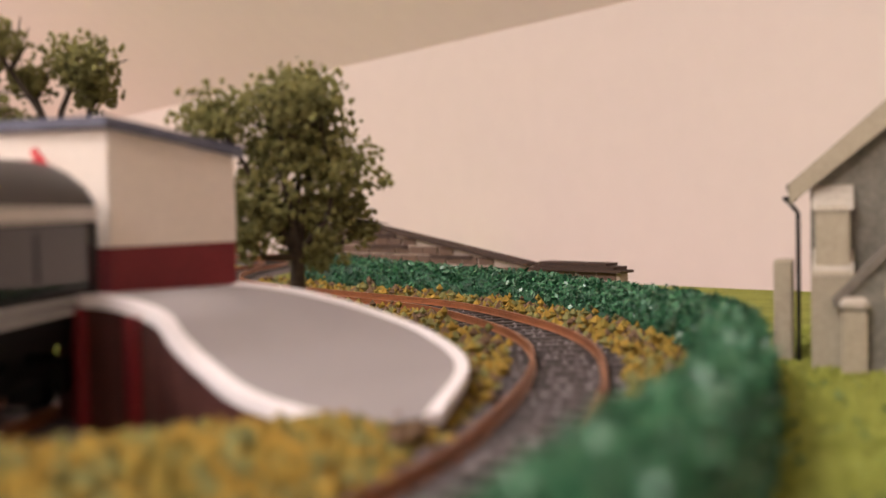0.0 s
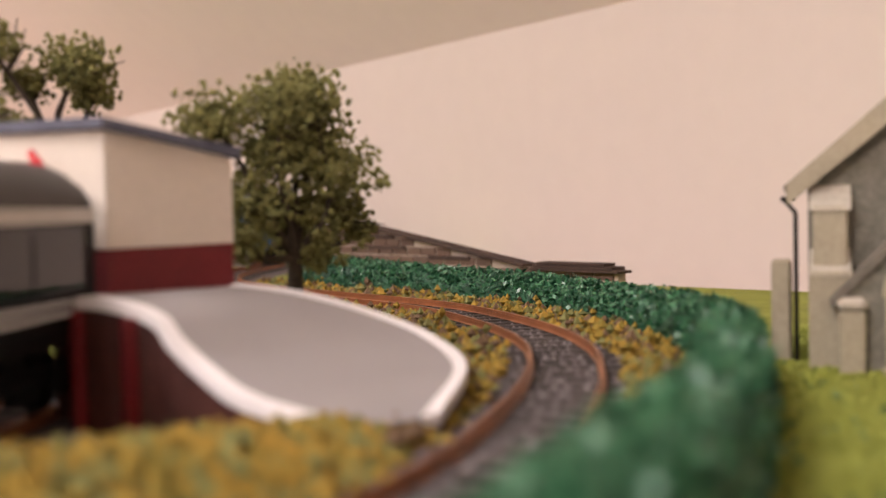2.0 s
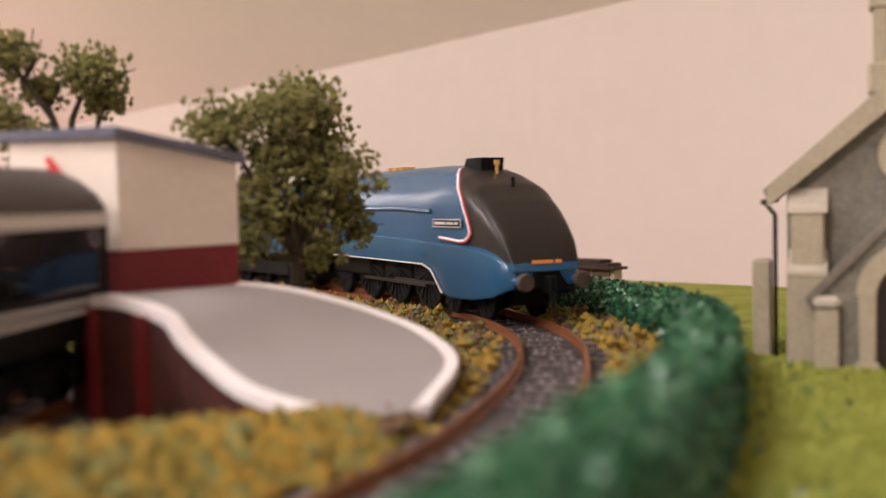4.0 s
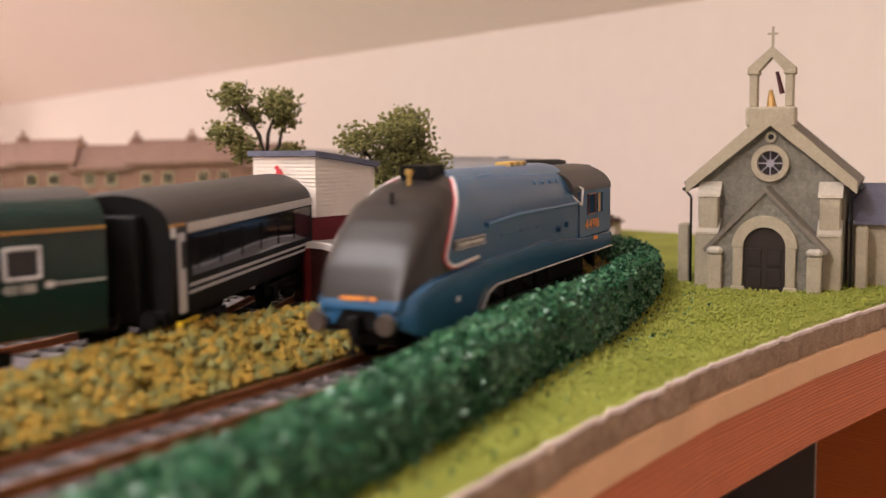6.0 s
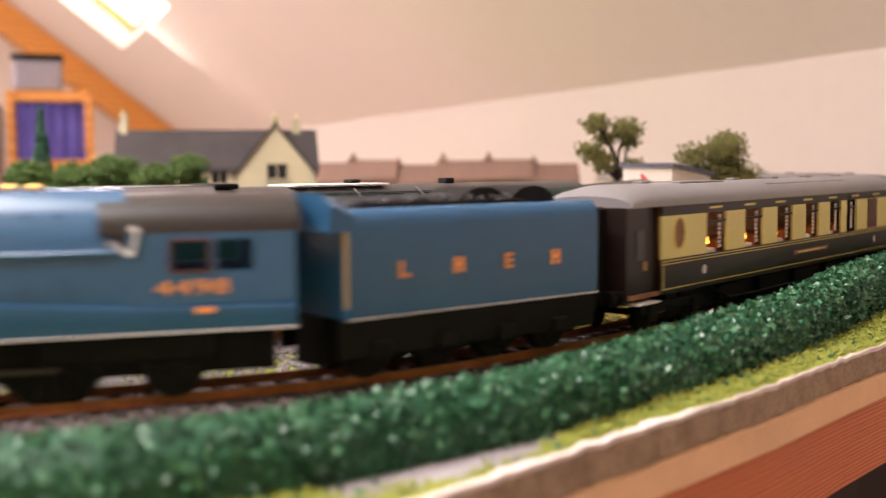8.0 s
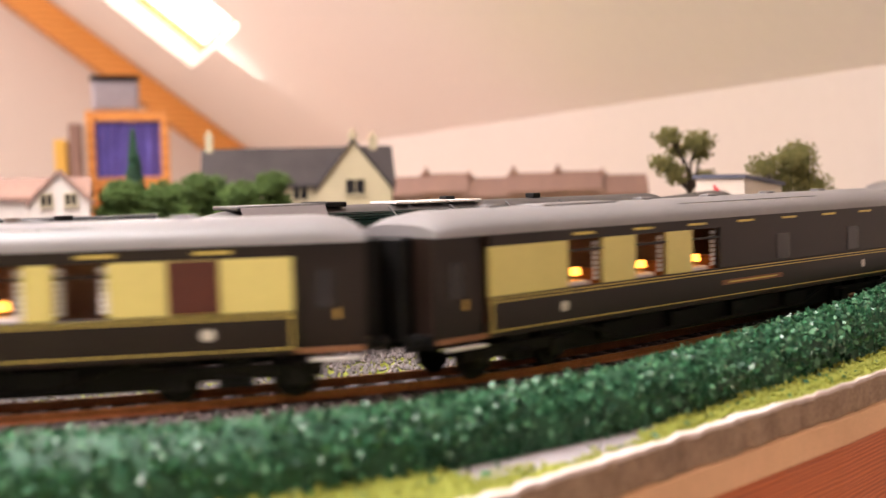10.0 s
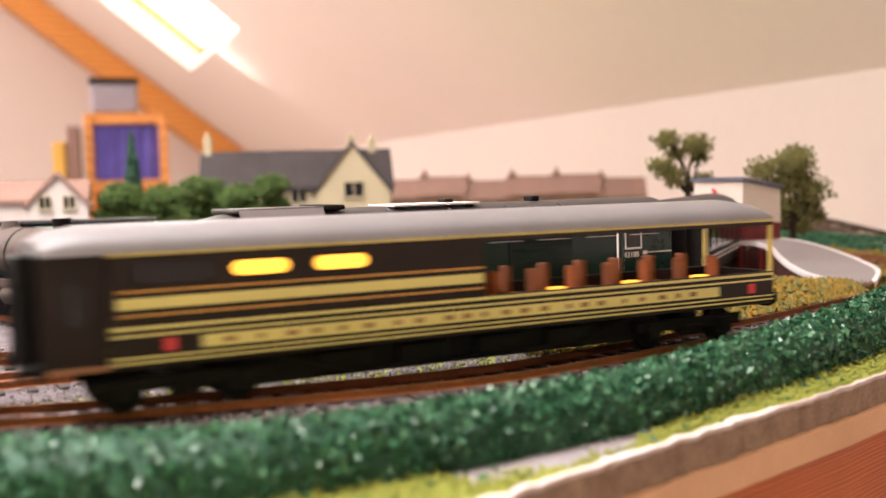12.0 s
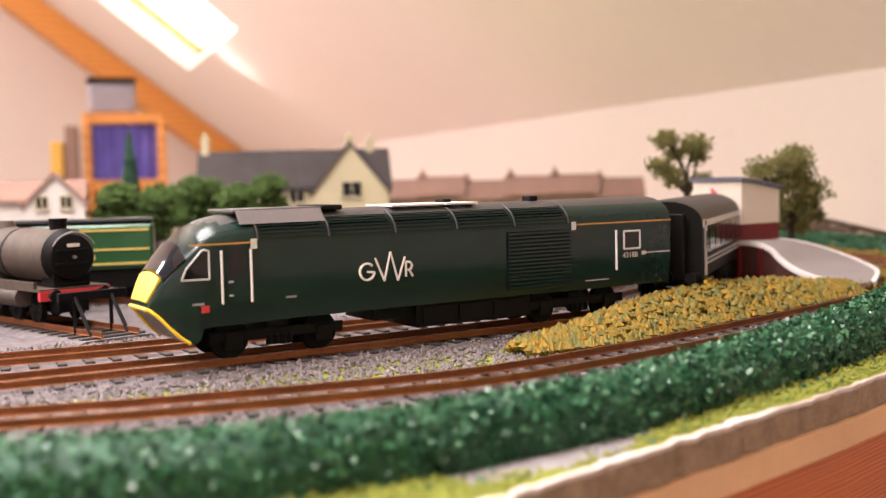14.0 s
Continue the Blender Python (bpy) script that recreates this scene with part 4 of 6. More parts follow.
def streamliner():
    t = thing("streamlined_locomotive", "streamlined garter-blue steam locomotive with black wedge nose, moving", "steam locomotive")
    L = 0.180
    top = [(0.0, 0.0175), (0.0015, 0.0220), (0.0045, 0.0280), (0.009, 0.0335), (0.015, 0.0392), (0.023, 0.0448), (0.033, 0.0492), (0.043, 0.0514), (0.055, 0.0520), (0.065, 0.0522), (0.100, 0.0522), (0.140, 0.0520), (L, 0.0518)]
    wid = [(0.0, 0.0120), (0.004, 0.0135), (0.012, 0.0150), (0.024, 0.0160), (0.05, 0.0163), (L, 0.0165)]
    ip = lambda tab, x: float(np.interp(x, [a for a, _ in tab], [b for _, b in tab]))
    edge = lambda z: float(np.interp(z, [0.0195, 0.0255, 0.0264, 0.0285, 0.033, 0.040, 0.046, 0.0515], [0.016, 0.036, 0.0235, 0.0218, 0.0235, 0.0280, 0.0345, 0.0450]))
    rings = []
    for x in [0.0, 0.0006, 0.0012, 0.002] + [0.003 + 0.0011 * k for k in range(42)] + [0.05, 0.055, 0.06, 0.065, 0.075, 0.09, 0.11, 0.130, 0.1395]:
        zt, ww = ip(top, x), ip(wid, x)
        zb = 0.0165 if x < 0.02 else 0.0230
        ring = [(x, -ww * 0.98, zb)]
        ze = min(0.0335, zb + (zt - zb) * 0.55)
        for i in range(1, 4):
            ring.append((x, -ww, zb + (ze - zb) * i / 3))
        for i in range(1, 30):
            a = math.pi * i / 30
            p = float(np.interp(x, [0.0, 0.030, 0.060], [0.42, 0.60, 0.95]))
            ring.append((x, -ww * math.copysign(abs(math.cos(a)) ** p, math.cos(a)), ze + (zt - ze) * math.sin(a) ** p))
        for i in range(3, 0, -1):
            ring.append((x, ww, zb + (ze - zb) * i / 3))
        ring.append((x, ww * 0.98, zb))
        rings.append(ring)
    s = Shape().loft(rings, pick=lambda c: 1 if c.x < edge(c.z) - 0.0006 and c.z > 0.0195 else 0)
    part("casing", s, [BLUE, SMOKE], t, "blue casing with smooth black nose", smooth=35)
    # valance: wraps from the buffers and arches over the wheels
    for sg in (-1, 1):
        line = [(0.0005, 0.0180), (0.006, 0.0215), (0.014, 0.0238), (0.028, 0.0248), (0.045, 0.0252), (0.075, 0.0262), (0.10, 0.0268), (0.120, 0.0255), (0.14, 0.0240), (L, 0.0236)]
        bot = [(0.0005, 0.0120), (0.008, 0.0085), (0.020, 0.0068), (0.0345, 0.0064), (0.0405, 0.0074), (0.044, 0.0105), (0.049, 0.0150), (0.056, 0.0167), (0.10, 0.0168), (L, 0.0168)]
        rr = []
        for x in [0.0005, 0.0015, 0.004, 0.008, 0.014, 0.02, 0.028, 0.0345, 0.0375, 0.0405, 0.042, 0.044, 0.0465, 0.049, 0.052, 0.056, 0.065, 0.08, 0.1, 0.12, 0.14, 0.16, L]:
            yo = sg * (float(np.interp(x, [0.0005, 0.003, 0.008, 0.016, 0.03, L], [0.0100, 0.0140, 0.0160, 0.0170, 0.0174, 0.0174])))
            yi = yo - sg * 0.0022
            zt, zb = ip(line, x), ip(bot, x)
            rr.append([(x, yo - sg * 0.0006, zb), (x, yo, zb + 0.0012), (x, yo, zt - 0.0010), (x, yo - sg * 0.0014, zt), (x, yi - sg * 0.004, zt - 0.0002), (x, yi - sg * 0.0, zb)])
        part("valance", Shape().loft(rr), BLUE, t, smooth=40)
        q = Shape().line([(x, sg * 0.0176, ip(bot, x) + 0.0003) for x in (0.0405, 0.044, 0.049, 0.056, 0.1, 0.14, L)], 0.00028)
        part("valance_edge", q, SILVER, t)
        # lining along the black panel
        zz = list(np.linspace(0.0500, 0.0272, 16))
        pts = []
        for z in zz:
            ze = 0.0335
            x = edge(z)
            zt = ip(top, x)
            p = float(np.interp(x, [0.0, 0.030, 0.060], [0.42, 0.60, 0.95]))
            a = math.asin(min(1, max(0, (z - ze) / (zt - ze))) ** (1 / p)) if z > ze else 0
            pts.append((x, sg * (ip(wid, x) * math.cos(a) ** p + 0.0002), z + 0.0002))
        pts += [(0.0225 + d, sg * 0.0166, 0.0262 + h) for d, h in ((0.002, -0.0001), (0.006, -0.0004), (0.012, 0.0000), (0.021, 0.0006))]
        part("white_lining", Shape().line(pts, 0.0005), WHITE, t)
        part("red_lining", Shape().line([(p[0] - 0.0010, p[1], p[2] - 0.0004) for p in pts], 0.00036), REDLINE, t)
        # handrail along the boiler, step ledge, rivet row
        part("handrail", Shape().line([(0.050, sg * 0.0166, 0.0357), (0.075, sg * 0.0167, 0.0368), (0.137, sg * 0.0168, 0.0368)], 0.0009), BLUE, t)
        q = Shape()
        q.line([(0.0465, sg * 0.0140, 0.0392), (0.060, sg * 0.0138, 0.0412), (0.135, sg * 0.0140, 0.0412)], 0.00025)
        for k in range(7):
            q.tube((0.057 + k * 0.0125, sg * 0.0137, 0.0412), (0.057 + k * 0.0125, sg * 0.0145, 0.0412), 0.0006, 0.0006, 8)
        part("seam", q, BLUE, t)
        p = part("nameplate", Shape().box(0.0265, 0.0475, min(sg * 0.0163, sg * 0.0170), max(sg * 0.0163, sg * 0.0170), 0.0305, 0.0330, 0.0002), BLACK, t, "black nameplate")
        fr = sg * 0.0170
        q = Shape().line([(0.0265, fr, 0.0305), (0.0475, fr, 0.0305), (0.0475, fr, 0.0330), (0.0265, fr, 0.0330), (0.0265, fr, 0.0305)], 0.00018)
        part("plate_rim", q, SILVER, p)
        for x0, x1 in ((0.0285, 0.0312), (0.0322, 0.0368), (0.0378, 0.0460)):
            part("plate_bar", Shape().box(x0, x1, min(fr, fr + sg * 0.0002), max(fr, fr + sg * 0.0002), 0.0313, 0.0322), SILVER, p)
    for x, z in ((0.1155, 0.0290), (0.1240, 0.0300)):
        part("side_boss", Shape().tube((x, -0.0162, z), (x, -0.0178, z), 0.0011, 0.0009, 12), BLUE, t, smooth=40)
    for x in (0.062, 0.078, 0.094):
        part("side_grip", Shape().line([(x, -0.0166, 0.0315), (x + 0.007, -0.0168, 0.0317)], 0.0003), BLUE, t)
    for x in (0.102, 0.110, 0.117, 0.124):
        part("boiler_plug", Shape().tube((x, -0.0118, 0.0455), (x, -0.0130, 0.0462), 0.0009, 0.0008, 10), BLUE, t)
    slab(t, "valance_marking", SILVER, 0.0262, 0.0277, -0.0173, 0.0158, 0.0173, 0.0003)
    part("front_skirt", Shape().box(0.0008, 0.004, -0.0115, 0.0115, 0.0105, 0.0178, 0.0008), BLACK, t)
    q = Shape()
    for x0, x1 in ((-0.0055, -0.0032), (-0.0022, 0.0055)):
        q.box(0.0006, 0.0009, x0, x1, 0.0186, 0.0197)
    part("front_number", q, GILT, t, "gilt number on the nose", at=Matrix.Translation((-0.0006, 0, 0.0004)))
    q = Shape()
    for y in (-0.0105, 0.0105):
        q.tube((0.002, y, 0.0135), (-0.0035, y, 0.0135), 0.0017, 0.0014, 10)
    part("buffer_stock", q, BLUE, t)
    for y in (-0.0105, 0.0105):
        part("buffer", Shape().tube((-0.0035, y, 0.0135), (-0.0050, y, 0.0135), 0.0030, 0.0027, 18), WEATHERED, t, smooth=40)
    part("coupling", Shape().box(-0.0035, 0.002, -0.0014, 0.0014, 0.0095, 0.0150, 0.0004).tube((-0.003, 0, 0.0098), (-0.003, 0, 0.0045), 0.0008), BLACK, t)
    # chimney and whistle
    q = Shape().loft([[(0.0350 + a, b, 0.0490) for a, b in ((0, -0.0042), (0.0125, -0.0050), (0.0125, 0.0050), (0, 0.0042))],
                      [(0.0350 + a, b, 0.0540) for a, b in ((-0.0006, -0.0046), (0.0098, -0.0048), (0.0098, 0.0048), (-0.0006, 0.0046))]])
    part("chimney", q, BLACK, t)
    q = Shape().tube((0.0315, 0, 0.0480), (0.0315, 0, 0.0515), 0.0006).tube((0.0315, 0, 0.0515), (0.0315, 0, 0.0530), 0.0011, 0.0011)
    part("whistle", q, BRASS, t)
    part("lamp_iron", Shape().box(0.0205, 0.0210, -0.0006, 0.0006, 0.0435, 0.0468), BLACK, t)
    q = Shape()
    for k in range(3):
        q.box(0.104 + k * 0.006, 0.108 + k * 0.006, -0.003, 0.003, 0.0515, 0.0532, 0.0004)
    part("safety_valve", q, BRASS, t)
    # cab
    cab = part("cab", Shape().box(0.1395, 0.1800, -0.0168, -0.0158, 0.0236, 0.0318).box(0.1395, 0.1800, 0.0158, 0.0168, 0.0236, 0.0318)
               .box(0.1395, 0.1495, -0.0168, -0.0158, 0.0318, 0.0395).box(0.1695, 0.1800, -0.0168, -0.0158, 0.0318, 0.0395).box(0.1588, 0.1605, -0.0168, -0.0158, 0.0318, 0.0395)
               .box(0.1395, 0.1495, 0.0158, 0.0168, 0.0318, 0.0395).box(0.1695, 0.1800, 0.0158, 0.0168, 0.0318, 0.0395)
               .box(0.1395, 0.1800, -0.0168, -0.0158, 0.0395, 0.0412).box(0.1395, 0.1800, 0.0158, 0.0168, 0.0395, 0.0412).box(0.1395, 0.1410, -0.0158, 0.0158, 0.0236, 0.0440), BLUE, t)
    part("window_frame", Shape().line([(0.1495, -0.0170, 0.0318), (0.1588, -0.0170, 0.0318), (0.1588, -0.0170, 0.0395), (0.1495, -0.0170, 0.0395), (0.1495, -0.0170, 0.0318)], 0.00035), DOORBROWN, cab, "red-brown window frame")
    rr = [[(x, -0.0168, 0.0410)] + [(x, -0.0168 * math.cos(math.pi * i / 14), 0.0410 + 0.0096 * math.sin(math.pi * i / 14)) for i in range(1, 14)] + [(x, 0.0168, 0.0410)] for x in (0.133, 0.150, 0.1815)]
    part("cab_roof", Shape().loft(rr), SMOKE, cab, "black cab roof", smooth=40)
    q = Shape().add([(0.1322, -0.0140, 0.0415), (0.1405, -0.0170, 0.0360), (0.1420, -0.0170, 0.0420), (0.1350, -0.0120, 0.0455)], [(0, 1, 2, 3)])
    part("cab_front_window", q, DARKGLASS, cab)
    part("window_rim", Shape().line([(0.1322, -0.0142, 0.0415), (0.1405, -0.0172, 0.0360), (0.1420, -0.0172, 0.0420), (0.1350, -0.0122, 0.0455), (0.1322, -0.0142, 0.0415)], 0.0005), SILVER, cab)
    part("backhead", Shape().box(0.1412, 0.1445, -0.011, 0.011, 0.0240, 0.0400, 0.001), WHEELRED, cab)
    part("cab_floor", Shape().box(0.1410, 0.1800, -0.0157, 0.0157, 0.0225, 0.0237), BLACK, cab)
    lettering(t, "4498", 0.1455, -0.0170, 0.0262, 0.0052, GILT, 1.75)
    slab(t, "works_plate", GILT, 0.1550, 0.1598, -0.0174, 0.0216, 0.0230, 0.0003)
    # frames, wheels and rods
    part("frame", Shape().box(0.010, 0.176, -0.0062, 0.0062, 0.0050, 0.0230), BLACK, t)
    part("ashpan", Shape().box(0.118, 0.160, -0.0118, 0.0118, 0.0090, 0.0235, 0.001), BLACK, t)
    drivers = [wheel_set(x, 0.0132, t, 18, BLACK, "driving_axle") for x in (0.066, 0.0935, 0.121)]
    for x in (0.022, 0.046):
        wheel_set(x, 0.0062, t, 8, BLACK, "bogie_axle")
    wheel_set(0.150, 0.0072, t, 10, BLACK, "trailing_axle")
    for y in (-0.0122, 0.0122):
        part("coupling_rod", Shape().box(0.064, 0.123, y - 0.0004, y + 0.0004, 0.0080, 0.0091), DARKSTEEL, t, "dark steel coupling rod")
        part("connecting_rod", Shape().box(0.044, 0.095, y - 0.0015, y - 0.0007, 0.0090, 0.0100), DARKSTEEL, t)
        part("cylinder", Shape().tube((0.030, y, 0.0098), (0.046, y, 0.0098), 0.0042, 0.0042, 16), BLACK, t, smooth=40)
    return t, drivers


def tender():
    t = thing("tender", "blue eight-wheeled tender with coal, coupled behind the locomotive", "tender")
    L = 0.098
    rr = []
    for x in (0.004, 0.006, L - 0.001, L):
        ring = [(x, -0.0165, 0.0168), (x, -0.0168, 0.0300), (x, -0.0168, 0.0408)]
        ring += [(x, -0.0168 + 0.0040 * (1 - math.cos(a)), 0.0408 + 0.0050 * math.sin(a)) for a in (0.4, 0.8, 1.2, 1.57)]
        ring += [(x, 0.0168 - 0.0040 * (1 - math.cos(a)), 0.0408 + 0.0050 * math.sin(a)) for a in (1.57, 1.2, 0.8, 0.4)]
        ring += [(x, 0.0168, 0.0408), (x, 0.0168, 0.0300), (x, 0.0165, 0.0168)]
        rr.append(ring)
    part("tank", Shape().loft(rr), BLUE, t, "blue tank sides", smooth=35)
    part("coal_rim", Shape().box(0.010, 0.074, -0.0105, 0.0105, 0.0452, 0.0468, 0.0004), BLACK, t)
    rng = np.random.default_rng(31)
    pts = [(rng.uniform(0.013, 0.070), rng.uniform(-0.009, 0.009), 0.0462 + rng.uniform(0, 0.0016)) for _ in range(700)]
    c = scatter("coal", pts, (0.0008, 0.0018), COAL, "lumps of black coal", "", False, 32)

    c.parent = t
    for x in (0.058, 0.078):
        rr = [[(x + 0.0095 * math.cos(a), y, 0.0450 + 0.0056 * math.sin(a)) for a in np.linspace(0, math.pi, 11)] for y in (-0.0085, 0.0085)]
        part("dome", Shape().loft(rr), BLACK, t, smooth=40)
    # swept front sheet
    rr = [[(x, -0.0167, 0.0400), (x, -0.0167, zt - 0.003), (x, -0.0120, zt), (x, 0.0120, zt), (x, 0.0167, zt - 0.003), (x, 0.0167, 0.0400)] for x, zt in ((-0.001, 0.0500), (0.002, 0.0490), (0.006, 0.0468))]
    part("front_sheet", Shape().loft(rr), BLUE, t, smooth=40)
    part("handrail", Shape().tube((0.003, -0.0172, 0.0200), (0.003, -0.0172, 0.0400), 0.0004), BRASS, t)
    slab(t, "bottom_line", SILVER, 0.004, L, -0.0167, 0.0168, 0.0172, 0.0003)
    for k, x in enumerate((0.0205, 0.0395, 0.0585, 0.0775)):
        s = Shape()
        z0, z1, y = 0.0270, 0.0315, -0.0168
        s.box(x, x + 0.0011, y - 0.0003, y, z0, z1)
        if k == 0:
            s.box(x, x + 0.0034, y - 0.0003, y, z0, z0 + 0.0010)
        elif k == 2:
            for z in (z0, z0 + 0.0018, z1 - 0.0010):
                s.box(x, x + 0.0032, y - 0.0003, y, z, z + 0.0010)
        else:
            s.box(x + 0.0024, x + 0.0035, y - 0.0003, y, z0, z1)
            s.box(x + 0.0011, x + 0.0024, y - 0.0003, y, z0 + 0.0018, z0 + 0.0030)
        part("gilt_mark", s, GILT, t, "gilt block on the tender side")
    # centre box of the frame reaches low, also as shade beneath the tender
    part("frame", Shape().box(0.002, L, -0.0150, -0.0140, 0.0065, 0.0168).box(0.002, L, 0.0140, 0.0150, 0.0065, 0.0168).box(0.002, L, -0.0066, 0.0066, 0.0035, 0.0169), BLACK, t)
    for k in range(4):
        wheel_set(0.015 + k * 0.0225, 0.0080, t, 12)
        part("axle_box", Shape().box(0.012 + k * 0.0225, 0.018 + k * 0.0225, -0.0164, -0.0150, 0.0060, 0.0105, 0.0005), BLACK, t)
    buffer_beam(t, L, 1)
    part("gangway", Shape().box(L, L + 0.006, -0.008, 0.008, 0.0130, 0.0450, 0.0008), BLACK, t)
    return t


def coach_shell(t, L, w, roofmat, ends=0.014):
    """Floor, roof, vestibule ends, bogies and underframe that both kinds of saloon share."""
    rr = []
    for x, k in ((0.0, 0.0018), (0.004, 0.0006), (0.012, 0.0), (L - 0.012, 0.0), (L - 0.004, 0.0006), (L, 0.0018)):
        ring = [(x, -w - 0.0003, 0.0426)]
        ring += [(x, -(w + 0.0003) * math.cos(math.pi * i / 16), 0.0426 + (0.0074 - k * 2) * math.sin(math.pi * i / 16) ** 0.8) for i in range(1, 16)]
        ring += [(x, w + 0.0003, 0.0426)]
        rr.append(ring)
    roof = part("roof", Shape().loft(rr), roofmat, t, "grey arched roof", smooth=40)
    part("floor", Shape().box(0.001, L - 0.001, -w + 0.0012, w - 0.0012, 0.0125, 0.0140), INTERIOR, t)
    q = Shape()
    # deep centre box: solid underframe, and a stand-in for the shade below it
    q.box(0.055, L - 0.055, -0.0100, 0.0100, 0.0035, 0.0125)
    for x in np.linspace(0.075, L - 0.095, 4):
        q.box(x, x + 0.016, -0.0125, -0.0050, 0.0050, 0.0110, 0.0006)
    q.line([(0.062, -0.0125, 0.0122), (0.085, -0.0125, 0.0052), (L - 0.085, -0.0125, 0.0052), (L - 0.062, -0.0125, 0.0122)], 0.0007)
    part("underframe", q, BLACK, t)
    bogie(t, 0.036, 0.032)
    bogie(t, L - 0.036, 0.032)
    return roof


def dining_coach(rear_service=False):
    t = thing("dining_coach", "umber and cream saloon coach with lamplit tables, moving", "railway coach", "coaches of the moving train")
    L, w = 0.282, 0.0172
    roof = coach_shell(t, L, w, COACHROOF)
    y = -w
    q = Shape().box(0.118, 0.210, -0.0125, -0.0115, 0.0466, 0.0484, 0.0003)
    part("roof_board", q, BLACK, roof)
    for k in range(4):
        part("board_bar", Shape().box(0.1235 + k * 0.0205, 0.138 + k * 0.0205, -0.0127, -0.0124, 0.0475, 0.0482), PALE, roof)
    for x in (0.034, 0.11, 0.15, 0.19, 0.23):
        part("roof_vent", Shape().box(x, x + 0.006, -0.002, 0.002, 0.0494, 0.0508, 0.0004), GREYROOF, roof)
    part("roof_tank", Shape().box(0.055, 0.092, -0.006, 0.006, 0.0494, 0.0503, 0.0004), GREYROOF, roof)
    side = 0.020
    wins = [(0.0537, 0.0702), (0.0869, 0.1036), (0.1182, 0.1346), (0.1490, 0.1646), (0.1780, 0.1926), (0.2000, 0.2138)] if not rear_service else [(0.0537, 0.0702), (0.0869, 0.1036), (0.1182, 0.1346)]
    z0, z1 = 0.0246, 0.0392
    for sg in (-1, 1):
        a, b = (y, y + 0.0011) if sg < 0 else (-y - 0.0011, -y)
        part("lower_side", Shape().box(side, L - side, a, b, 0.0125, z0, 0.0003), UMBER, t, "umber lower panel")
        part("cantrail", Shape().box(side, L - side, a, b, z1, 0.0430), UMBER, t)
        edges = [side] + [e for ab in wins for e in ab] + [L - side]
        for k in range(0, len(edges), 2):
            mat = UMBER if rear_service and k == len(edges) - 2 else CREAMCOACH
            part("side_panel", Shape().box(edges[k], edges[k + 1], a, b, z0, z1), mat, t, "cream panel" if mat is CREAMCOACH else "umber panel")
        for x0, x1 in wins:
            wd = part("window", Shape().box(x0, x1, (a + b) / 2 - 0.0001, (a + b) / 2 + 0.0001, z0, z1), GLASS, t)
            wd.visible_shadow = False
            part("window_bar", Shape().box(x0, x1, a + 0.0002, b - 0.0002, z1 - 0.0038, z1 - 0.0030), UMBER, wd)
            cur = Shape()
            for x in (x0 + 0.0012, x1 - 0.0012):
                for zz in np.arange(z0 + 0.001, z1 - 0.001, 0.0016):
                    cur.box(x - 0.0011, x + 0.0011, -0.0152 if sg < 0 else 0.0146, -0.0146 if sg < 0 else 0.0152, zz, zz + 0.0013, 0.0002)
            part("curtain", cur, CLOTH, wd, "pale drawn-back curtain")
        for z in (0.0237, 0.0227, 0.0142):
            part("lining", Shape().box(side, L - side, a - 0.0001 if sg < 0 else b - 0.0001, a + 0.0002 if sg < 0 else b + 0.0001, z, z + 0.0003), LINING, t)
    for x0, x1 in ((side + 0.0003, side + 0.0008), (L - side - 0.0008, L - side - 0.0003)):
        slab(t, "lining", LINING, x0, x1, y, 0.0142, 0.0240, 0.0002)
    if not rear_service:
        ov = [(0.0322 + 0.0040 * math.cos(a), y - 0.0002, 0.0330 + 0.0054 * math.sin(a)) for a in np.linspace(0, 2 * math.pi, 21)[:-1]]
        part("oval_window", Shape().add(ov, [tuple(range(20))]), INTERIOR, t, "dark oval window")
        part("oval_rim", Shape().line(ov + ov[:1], 0.0003), LINING, t)
        slab(t, "door", DOORBROWN, 0.2290, 0.2425, y, 0.0249, 0.0390, 0.0003, "red-brown service door")
    else:
        for x in (0.172, 0.226):
            slab(t, "service_window", DARKGLASS, x, x + 0.009, y, 0.0255, 0.0350, 0.0003, "dark service window")
    for x in (0.0515, 0.2390):
        ov = [(x + 0.0017 * math.cos(a), y - 0.0003, 0.0190 + 0.0017 * math.sin(a)) for a in np.linspace(0, 2 * math.pi, 13)[:-1]]
        part("crest", Shape().add(ov, [tuple(range(12))]), PALE, t, "round pale crest")
    slab(t, "name_panel", INTERIOR, 0.136, 0.176, y, 0.0182, 0.0200, 0.0002, "unreadable gilt name")
    slab(t, "name_bar", LINING, 0.140, 0.172, y - 0.0002, 0.0188, 0.0194, 0.0001)
    for k in range(7):
        slab(t, "gilt_bar", LINING, 0.056 + k * 0.030, 0.066 + k * 0.030, y, 0.0406, 0.0414, 0.0002)
    # recessed vestibules with doors, and gangways
    for x0, x1, gx, d in ((0.0, 0.020, 0.0, -1), (L - 0.020, L, L, 1)):
        v = part("vestibule", Shape().box(x0, x1, -w + 0.0022, w - 0.0022, 0.0125, 0.0427), UMBER, t)
        slab(v, "vestibule_window", DARKGLASS, x0 + 0.006, x0 + 0.011, -w + 0.0022, 0.0250, 0.0352, 0.0003)
        slab(v, "door_handle", BRASS, x0 + 0.0115, x0 + 0.0125, -w + 0.0022, 0.0215, 0.0245, 0.0005)
        part("gangway", Shape().box(min(gx, gx + d * 0.005), max(gx, gx + d * 0.005), -0.0075, 0.0075, 0.0130, 0.0430, 0.0008), BLACK, t)
        buffer_beam(t, gx, d)
